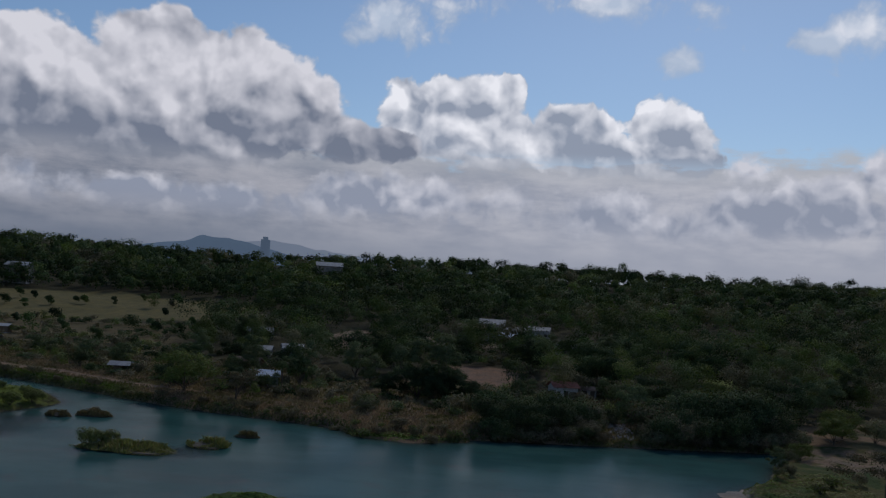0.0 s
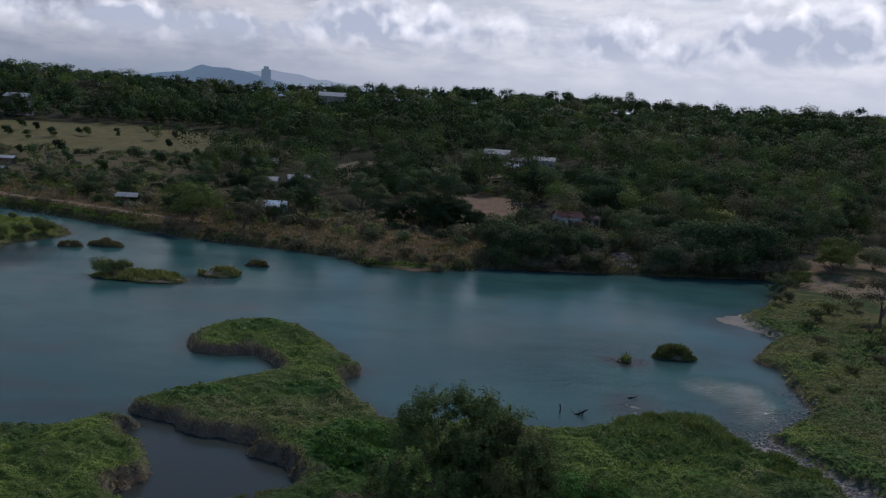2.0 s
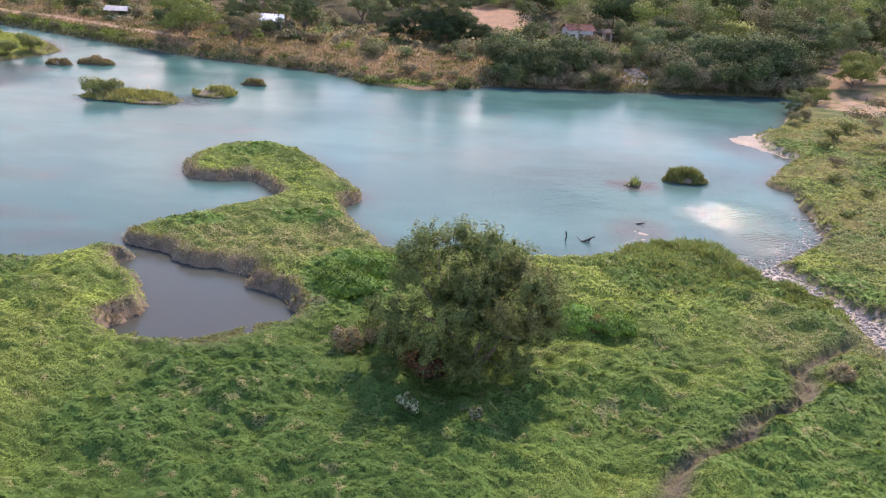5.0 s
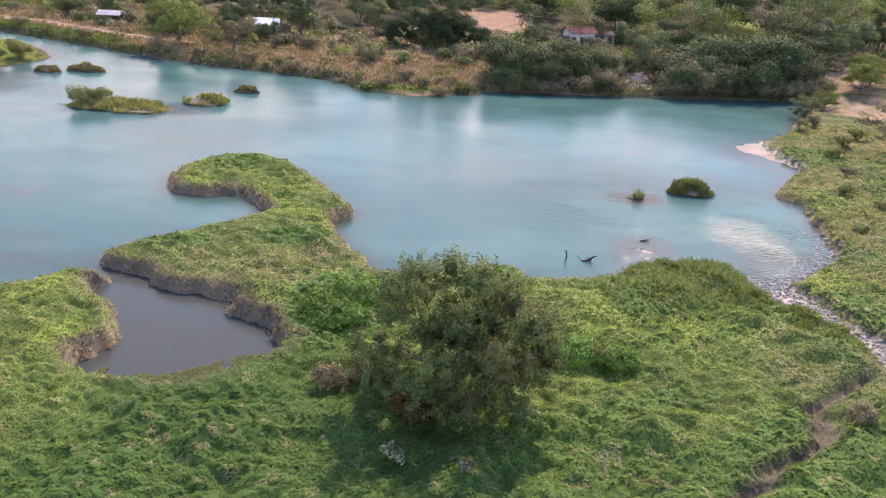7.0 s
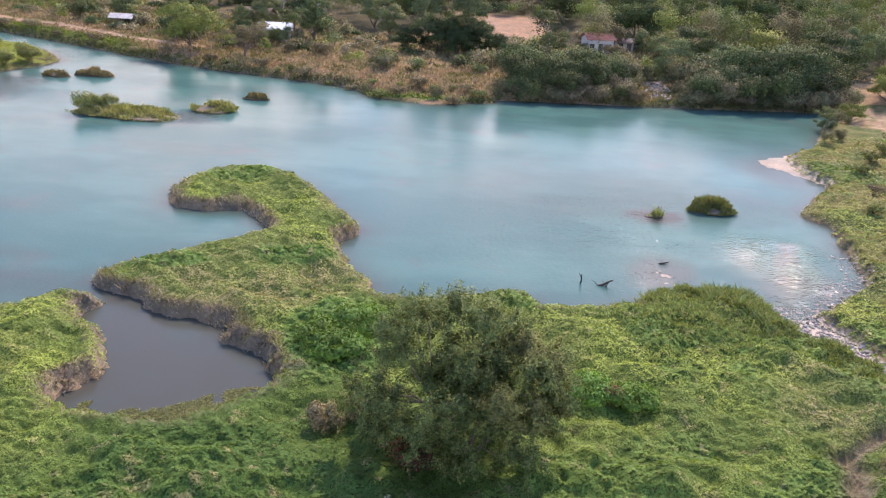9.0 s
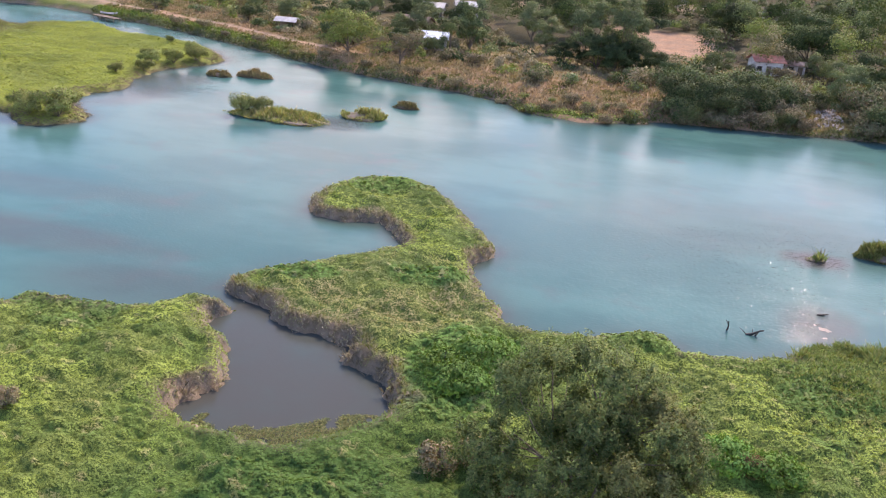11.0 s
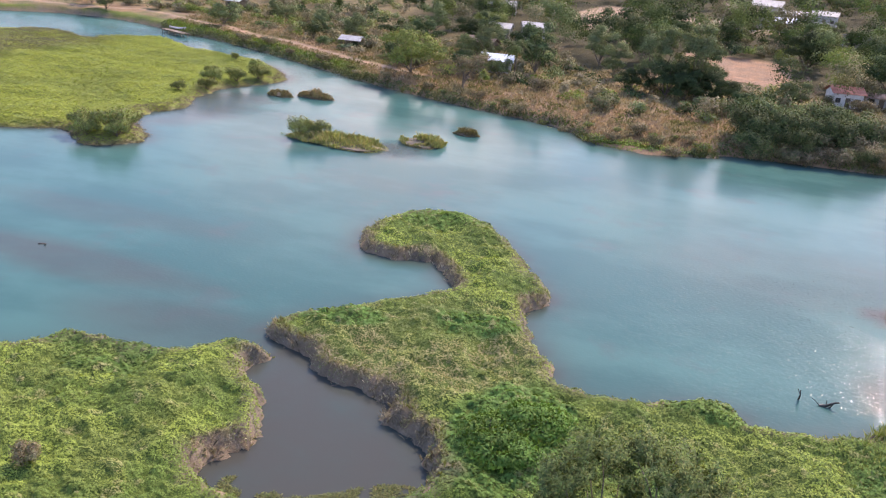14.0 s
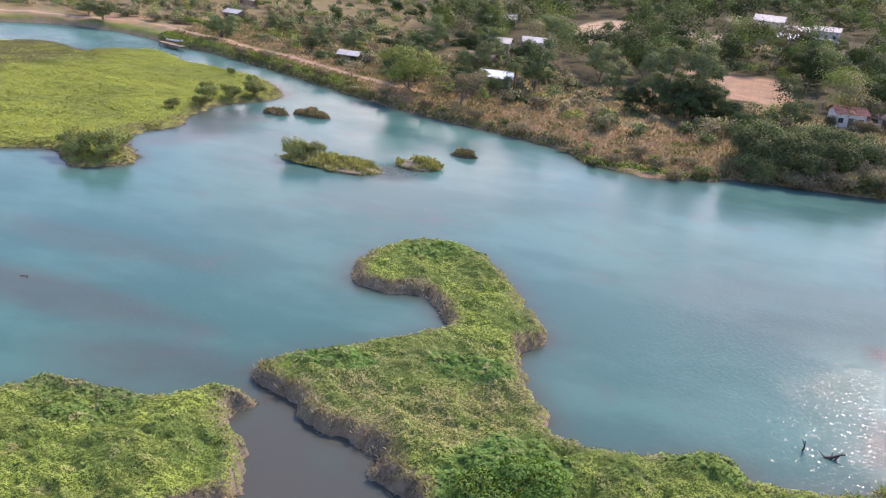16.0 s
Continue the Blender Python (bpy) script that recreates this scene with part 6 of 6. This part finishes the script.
driftwood("driftwood", -59.2, 80.6, [((-0.7, 0, 0), (1, 0.3, 0.05), 1.5, 0.12), ((0, 0, 0), (0.5, -0.2, 0.4), 0.5, 0.05)], "pale log stranded on a midstream bar")


def stone_mesh(seed):
    me = bpy.data.meshes.new("stone")
    bm = bmesh.new()
    bmesh.ops.create_icosphere(bm, subdivisions=1, radius=1)
    for vert in bm.verts:
        vert.co *= 0.75 + 0.5 * noise.noise(vert.co * 1.3 + Vector((seed * 7.1, 0, 0)))
        vert.co.z *= 0.6
    bm.to_mesh(me)
    bm.free()
    me.materials.append(STONE)
    return me


def creek_stones():
    """Pale cobbles of the creek bed and the stony shores."""
    rng = np.random.default_rng(95)
    base = bmesh.new()
    bmesh.ops.create_icosphere(base, subdivisions=1, radius=1)
    shape = np.array([v.co[:] for v in base.verts])
    tri = np.array([[v.index for v in f.verts] for f in base.faces])
    base.free()
    n = 9000
    x, y = rng.uniform(22, 40, n), rng.uniform(56, 96, n)
    z, near, far, marsh, channel, *_ = ground_parts(x, y)
    edge = (np.maximum(near, far) > -2.2) & (y > 80) & (x > 29) & (rng.uniform(0, 1, n) < 0.5)
    k = ((channel > 0.4) | edge) & (np.maximum(near, far) < 0.45)
    x, y, z = x[k], y[k], z[k]
    n = len(x)
    size = rng.uniform(0.06, 0.15, n) * rng.choice([1, 1, 1.7], n)
    v = shape[None] * rng.uniform(0.75, 1.25, (n, len(shape), 1)) * (size[:, None] * np.c_[np.ones(n), np.ones(n), np.full(n, 0.6)])[:, None, :]
    v = v + np.c_[x, y, np.maximum(z, -0.06) + 0.03][:, None, :]
    f = (tri[None] + (np.arange(n) * len(shape))[:, None, None]).reshape(-1, 3)
    tagged(link_mesh("creek_stones", v.reshape(-1, 3), f, STONE), "pale grey cobbles in a shallow creek", "stones", kind="stuff")


creek_stones()


# ---------------------------------------------------------------- houses
def slab(bm, lo, hi, tilt=None):
    """An axis-aligned block between two corners."""
    made = bmesh.ops.create_cube(bm, size=1)["verts"]
    lo, hi = Vector(lo), Vector(hi)
    for v in made:
        v.co = Vector(((lo.x + hi.x) / 2 + v.co.x * (hi.x - lo.x), (lo.y + hi.y) / 2 + v.co.y * (hi.y - lo.y), (lo.z + hi.z) / 2 + v.co.z * (hi.z - lo.z)))
        if tilt:
            v.co.z += (v.co.x - lo.x) * tilt
    return made


def pierced(span, rise, y0, y1, holes):
    """One wall or frame with openings through it, from x and z spans and hole rectangles (x0, x1, z0, z1)."""
    xs = sorted({round(v, 4) for v in (*span, *(h[0] for h in holes), *(h[1] for h in holes))})
    zs = sorted({round(v, 4) for v in (*rise, *(h[2] for h in holes), *(h[3] for h in holes))})
    bm, made = bmesh.new(), {}

    def at(i, j, y):
        if (i, j, y) not in made:
            made[i, j, y] = bm.verts.new((xs[i], y, zs[j]))
        return made[i, j, y]

    def solid(i, j):
        if not (0 <= i < len(xs) - 1 and 0 <= j < len(zs) - 1):
            return False
        cx, cz = (xs[i] + xs[i + 1]) / 2, (zs[j] + zs[j + 1]) / 2
        return not any(h[0] < cx < h[1] and h[2] < cz < h[3] for h in holes)

    for i in range(len(xs) - 1):
        for j in range(len(zs) - 1):
            if not solid(i, j):
                continue
            for y in (y0, y1):
                bm.faces.new((at(i, j, y), at(i + 1, j, y), at(i + 1, j + 1, y), at(i, j + 1, y)))
            for di, dj, a, b in ((-1, 0, (0, 0), (0, 1)), (1, 0, (1, 0), (1, 1)), (0, -1, (0, 0), (1, 0)), (0, 1, (0, 1), (1, 1))):
                if not solid(i + di, j + dj):
                    p, q = (i + a[0], j + a[1]), (i + b[0], j + b[1])
                    bm.faces.new((at(*p, y0), at(*q, y0), at(*q, y1), at(*p, y1)))
    bmesh.ops.recalc_face_normals(bm, faces=bm.faces)
    return bm


def corrugated(width, depth, pitch, ridge, thick=0.06, waves=14):
    """A gabled or single-pitch tin roof with raised seams. Ridge along x."""
    bm = bmesh.new()
    sides = (-1, 1) if ridge else (1,)
    for side in sides:
        half = depth / 2 if ridge else depth
        for k in range(waves):
            x0, x1 = -width / 2 + width * k / waves, -width / 2 + width * (k + 1) / waves
            xm = (x0 + x1) / 2
            for xa, xb, lift in ((x0, xm, 0.0), (xm, x1, 0.045)):
                if ridge:
                    y0, y1, z0, z1 = 0.0, side * half, pitch, 0.0
                else:
                    y0, y1, z0, z1 = -half / 2, half / 2, pitch, 0.0
                top = [bm.verts.new(c) for c in ((xa, y0, z0 + lift), (xb, y0, z0 + lift), (xb, y1, z1 + lift), (xa, y1, z1 + lift))]
                low = [bm.verts.new((v.co.x, v.co.y, v.co.z - thick - lift)) for v in top]
                bm.faces.new(top)
                bm.faces.new(low[::-1])
                for q in range(4):
                    bm.faces.new((top[q], low[q], low[(q + 1) % 4], top[(q + 1) % 4]))
    bmesh.ops.recalc_face_normals(bm, faces=bm.faces)
    return bm


def house(name, x, y, width, depth, eaves, pitch, wall, roof, label, turn=0.0, ridge=True, storeys=1, openings=3, posts=False, roof_label=""):
    """A small village house: walls on a plinth, openings with frames, a tin roof with overhang."""
    root = new(name)
    root.matrix_basis = pose(x, y, ground_at(x, y), 0, 0, turn)
    t = 0.15
    if posts:
        for px in (-width / 2 + 0.15, width / 2 - 0.15):
            for py in (-depth / 2 + 0.15, depth / 2 - 0.15):
                bm = bmesh.new()
                slab(bm, (px - 0.07, py - 0.07, -0.5), (px + 0.07, py + 0.07, eaves))
                part("post", bm, TIMBER, root)
        bm = bmesh.new()
        slab(bm, (-width / 2, depth / 2 - 0.12, 0.3), (width / 2, depth / 2, eaves * 0.95))
        part("wall", bm, wall, root)
        bm = bmesh.new()
        slab(bm, (-width / 2, -depth / 2, 0.45), (width / 2, depth / 2 - 0.13, 0.55))
        part("floor", bm, TIMBER, root)
    else:
        bm = bmesh.new()
        slab(bm, (-width / 2 - 0.2, -depth / 2 - 0.2, -0.8), (width / 2 + 0.2, depth / 2 + 0.2, 0.12))
        part("plinth", bm, BLOCK, root)
        for side in (-1, 1):
            bm = bmesh.new()
            slab(bm, (side * (width / 2 - t / 2) - t / 2, -depth / 2 + t, 0.12), (side * (width / 2 - t / 2) + t / 2, depth / 2 - t, eaves))
            part("wall", bm, wall, root)
        bm = bmesh.new()
        slab(bm, (-width / 2, depth / 2 - t, 0.12), (width / 2, depth / 2, eaves))
        part("wall", bm, wall, root)
        # the wall towards the river, built of piers and strips round its openings
        per = eaves / storeys
        for s in range(storeys):
            z0 = 0.12 if s == 0 else s * per
            edges = np.linspace(-width / 2, width / 2, openings + 1)
            holes = []
            for k in range(openings):
                a, b = edges[k], edges[k + 1]
                ow = min(1.1, (b - a) * 0.55)
                m = (a + b) / 2
                door = s == 0 and k == openings // 2
                sill, head = (z0, z0 + 2.0) if door else (z0 + 0.85, z0 + 1.9)
                head = min(head, (s + 1) * per - 0.15)
                holes.append((m - ow / 2, m + ow / 2, sill, head))
                pane = bmesh.new()
                slab(pane, (m - ow / 2, -depth / 2 + 0.09, sill), (m + ow / 2, -depth / 2 + 0.12, head))
                opening = part("door" if door else "window", pane, TIMBER if door else DARK, root)
                if not door:
                    fr = pierced((m - ow / 2, m + ow / 2), (sill, head), -depth / 2 + 0.02, -depth / 2 + 0.085,
                                 [(m - ow / 2 + 0.06, m - 0.03, sill + 0.06, head - 0.06), (m + 0.03, m + ow / 2 - 0.06, sill + 0.06, head - 0.06)])
                    part("frame", fr, TIMBER, opening)
            part("wall", pierced((-width / 2, width / 2), (z0, (s + 1) * per), -depth / 2, -depth / 2 + t, holes), wall, root)
        if storeys > 1:
            bm = bmesh.new()
            slab(bm, (-width / 2, -depth / 2 - 1.1, per - 0.14), (width / 2, -depth / 2, per))
            part("balcony", bm, BLOCK, root)
            for px in np.linspace(-width / 2 + 0.1, width / 2 - 0.1, 9):
                bm = bmesh.new()
                slab(bm, (px - 0.04, -depth / 2 - 1.08, per), (px + 0.04, -depth / 2 - 1.0, per + 0.85))
                part("baluster", bm, TIMBER, root)
            bm = bmesh.new()
            slab(bm, (-width / 2, -depth / 2 - 1.1, per + 0.85), (width / 2, -depth / 2 - 0.98, per + 0.95))
            part("rail", bm, TIMBER, root)
    top = part("roof", corrugated(width + 1.0, depth + (2.2 if storeys > 1 else 1.1), pitch, ridge), roof, root, roof_label)
    top.location.z = eaves + 0.1
    if ridge and not posts:
        for side in (-1, 1):
            bm = bmesh.new()
            xs = (side * (width / 2 - t / 2) - t / 2, side * (width / 2 - t / 2) + t / 2)
            ring = [[bm.verts.new((xx, yy, zz)) for yy, zz in ((-depth / 2, eaves), (depth / 2, eaves), (0, eaves + pitch * 0.92))] for xx in xs]
            bm.faces.new(ring[0])
            bm.faces.new(ring[1][::-1])
            for q in range(3):
                bm.faces.new((ring[0][q], ring[0][(q + 1) % 3], ring[1][(q + 1) % 3], ring[1][q]))
            bmesh.ops.recalc_face_normals(bm, faces=bm.faces)
            part("gable", bm, wall, root)
    return tagged(root, label, "house", "village houses")


house("house", -51.5, 211.5, 6.5, 5.0, 2.5, 1.3, BLOCK, TIN_BLUE, "low house with a pale blue tin roof among trees", 12)
house("lean_to", -58.5, 212.5, 4.5, 3.2, 2.1, 0.5, BLOCK, TIN_WHITE, "white-roofed lean-to beside the blue-roofed house", 8, False, 1, 2)
house("house", -61.5, 233, 7.0, 5.0, 2.7, 1.5, TIMBER, TIN_RUST, "timber house with a rusted brown tin roof", -10)
house("house", -66, 262, 8.0, 6.0, 3.0, 1.2, PLASTER, TIN_WHITE, "house with a whitish tin roof behind trees", 5)
house("house", -57, 268, 6.0, 5.0, 2.8, 1.2, BLOCK, TIN_GREY, "grey block house half hidden by trees", 20, True, 1, 2)
house("shed", -90, 219, 4.6, 3.4, 2.1, 0.9, TIMBER, TIN_GREY, "small open timber shed with a grey roof by the path", 6, True, 1, 2, True)
house("hut", -151, 268, 5.0, 4.0, 2.3, 1.0, TIMBER, TIN_WHITE, "small hut with a pale roof on dry ground", -8, True, 1, 2)
house("hut", -167, 303, 6.0, 4.0, 2.2, 0.8, TIMBER, TIN_WHITE, "pale-roofed hut at the edge of the dry field", 5, True, 1, 2)
house("house", 21.5, 226, 6.2, 5.0, 2.9, 1.3, WHITEWASH, TIN_RED, "pale-walled house with a faded red roof above the thicket", 15)
house("shed", 28, 229, 4.0, 3.5, 2.2, 0.8, BLOCK, TIN_RUST, "grey block shed with rusted roof beside a big tree", 5, True, 1, 2)
house("hut", 54.3, 258, 5.0, 4.0, 2.2, 0.9, TIMBER, TIN_RUST, "brown hut with rusted roof in the scrub", -12, True, 1, 2)
house("house", 32, 316, 10.5, 5.0, 2.7, 0.6, PLASTER, TIN_WHITE, "long low house with a bright white roof", 4, False, 1, 4)
house("house", -4, 328, 10.0, 7.0, 5.6, 1.4, TIMBER, TIN_RUST, "two-storey house with balcony and brown roof", 8, True, 2, 4)
house("house", 4, 342, 9.0, 7.0, 6.2, 1.8, BLOCK, TIN_GREY, "two-storey house with a light grey gabled roof", -6, True, 2, 3)
house("house", 11.6, 332, 9.0, 6.0, 2.9, 1.5, PLASTER, TIN_BLUE, "single-storey house with a blue-grey tin roof", 3)
house("house", 20, 336, 6.0, 5.0, 3.4, 0.3, BLOCK, TIN_GREY, "pale boxy house with a nearly flat roof", 2, False, 2, 2)
house("house", 13, 352, 8.0, 6.0, 3.0, 1.3, PLASTER, TIN_WHITE, "white-roofed house at the back of the village", 10)
house("house", 23, 356, 8.0, 6.0, 3.2, 1.4, BLOCK, TIN_GREY, "grey-roofed house at the back of the village", -8)
house("house", -78, 312, 8.5, 6.0, 3.0, 1.4, PLASTER, TIN_WHITE, "pale-roofed house among the trees", 8)
house("house", -98, 560, 16.0, 9.0, 11.0, 2.5, PLASTER, TIN_WHITE, "large pale building rising out of the woods", 12, True, 2, 4)
house("house", -250, 470, 12.0, 8.0, 9.0, 2.0, PLASTER, TIN_WHITE, "pale house on the wooded slope", 0, True, 2, 3)


def rubble_slide():
    """White rubble tipped down the bank, stone by stone."""
    rng = np.random.default_rng(97)
    root = new("rubble")
    root.location = (29.6, 186, 0)
    shapes = [stone_mesh(k) for k in range(5)]
    for k in range(150):
        s = rng.uniform(0, 1)
        x, y = rng.normal(0, 0.9 + 0.5 * (1 - s)), -9.5 + 13 * s + rng.normal(0, 0.3)
        ob = new("stone", shapes[k % 5])
        r = rng.uniform(0.25, 0.62)
        ob.matrix_basis = pose(x, y, ground_at(29.6 + x, 186 + y) + 0.15, rng.uniform(0, 360), rng.uniform(0, 360), 0) @ Matrix.Diagonal((r, r, r, 1))
        ob.parent = root
    tagged(root, "white rubble tipped down the far river bank", "rubble")


def footbridge():
    """A low plank landing over the rapids upstream, with a pale boat on it."""
    root = new("landing")
    z = 0.9
    root.matrix_basis = pose(-139.5, 219.0, 0, 0, 0, -24)
    for k in range(14):
        bm = bmesh.new()
        slab(bm, (-5 + k * 0.72, -1.1, z), (-5 + k * 0.72 + 0.64, 1.1, z + 0.08))
        part("plank", bm, TIMBER, root)
    for side in (-0.9, 0.9):
        bm = bmesh.new()
        slab(bm, (-5, side - 0.08, z - 0.2), (5, side + 0.08, z - 0.003))
        part("beam", bm, TIMBER, root)
        for px in (-4.5, -1.5, 1.5, 4.5):
            bm = bmesh.new()
            bmesh.ops.create_cone(bm, cap_ends=True, segments=8, radius1=0.11, radius2=0.1, depth=2.0, matrix=Matrix.Translation((px, side, z - 1.2)))
            part("pile", bm, TIMBER, root)
    tagged(root, "weathered timber landing across the river's side channel", "landing")
    boat = new("boat")
    boat.matrix_basis = pose(-141.0, 222.4, 1.0, 0, 0, 20)
    bm = bmesh.new()
    rows = []
    for s in np.linspace(-1, 1, 11):
        w, lift = 0.62 * (1 - abs(s) ** 2.6), 0.25 * abs(s) ** 2
        rows.append([bm.verts.new((s * 2.2, a * w, b + lift)) for a, b in ((-1, 0.5), (-0.75, 0.12), (0, 0), (0.75, 0.12), (1, 0.5), (0.85, 0.5), (0.62, 0.18), (0, 0.08), (-0.62, 0.18), (-0.85, 0.5))])
    for p, q in zip(rows, rows[1:]):
        for k in range(10):
            bm.faces.new((p[k], p[(k + 1) % 10], q[(k + 1) % 10], q[k]))
    bmesh.ops.recalc_face_normals(bm, faces=bm.faces)
    part("hull", bm, TIN_WHITE, boat, "white painted hull", True)
    for s in (-0.8, 0.1, 0.9):
        bm = bmesh.new()
        slab(bm, (s - 0.12, -0.5, 0.4), (s + 0.12, 0.5, 0.44))
        part("thwart", bm, TIMBER, boat)
    tagged(boat, "small white boat drawn up beside the landing", "boat")


rubble_slide()
footbridge()


# ---------------------------------------------------------------- the distance
def far_ridge(name, x0, x1, y, peak, seed, mat, label, wave=0.002):
    """A ridge of hills kilometres off, as a solid body with a crest."""
    xs = np.linspace(x0, x1, 90)
    t = (xs - x0) / (x1 - x0)
    crest = peak * np.sin(np.pi * t) ** 0.7 * (0.55 + 0.9 * fbm(xs * wave, xs * 0, seed, 4)) + 12 * (fbm(xs * 0.02, xs * 0, seed + 3, 3) - 0.5)
    v, f = [], []
    for k, (dy, h) in enumerate(((-400, 0.0), (-180, 0.55), (0, 1.0), (260, 0.5), (500, 0.0))):
        v.append(np.c_[xs, y + dy + 60 * (fbm(xs * 0.004, xs * 0 + k, seed + k, 2) - 0.5), crest * h + (0 if h else -20)])
    v = np.concatenate(v)
    n = len(xs)
    for r in range(4):
        k = np.arange(n - 1) + r * n
        f.append(np.c_[k, k + 1, k + n + 1, k + n])
    tagged(link_mesh(name, v, np.concatenate(f), mat, smooth=True), label, "hills", kind="structure")


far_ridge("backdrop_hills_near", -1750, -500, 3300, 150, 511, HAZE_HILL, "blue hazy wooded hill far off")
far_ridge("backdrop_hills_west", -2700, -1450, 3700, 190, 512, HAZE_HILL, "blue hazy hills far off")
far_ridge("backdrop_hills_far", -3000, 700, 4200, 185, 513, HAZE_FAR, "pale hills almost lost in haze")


def tower(x, y, w, d, h, label, z=30):
    root = new("tower_block")
    root.location = (x, y, z)
    bm = bmesh.new()
    slab(bm, (-w / 2, -d / 2, -40), (w / 2, d / 2, h))
    slab(bm, (-w * 0.3, -d * 0.3, h - 0.5), (w * 0.25, d * 0.3, h + h * 0.07))
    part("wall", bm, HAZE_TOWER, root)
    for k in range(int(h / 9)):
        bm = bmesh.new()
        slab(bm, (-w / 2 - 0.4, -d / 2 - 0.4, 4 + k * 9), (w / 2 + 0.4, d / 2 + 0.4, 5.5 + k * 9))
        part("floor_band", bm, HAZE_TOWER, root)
    tagged(root, label, "building", "far town")


tower(-742, 3000, 26, 24, 130, "single tall tower block in distant haze")
tower(-590, 3050, 34, 20, 52, "distant mid-rise block in haze")
tower(-565, 3060, 22, 20, 66, "distant mid-rise block in haze")
tower(-535, 3060, 40, 20, 44, "distant broad block in haze")
tower(-505, 3080, 24, 20, 40, "distant low block in haze")
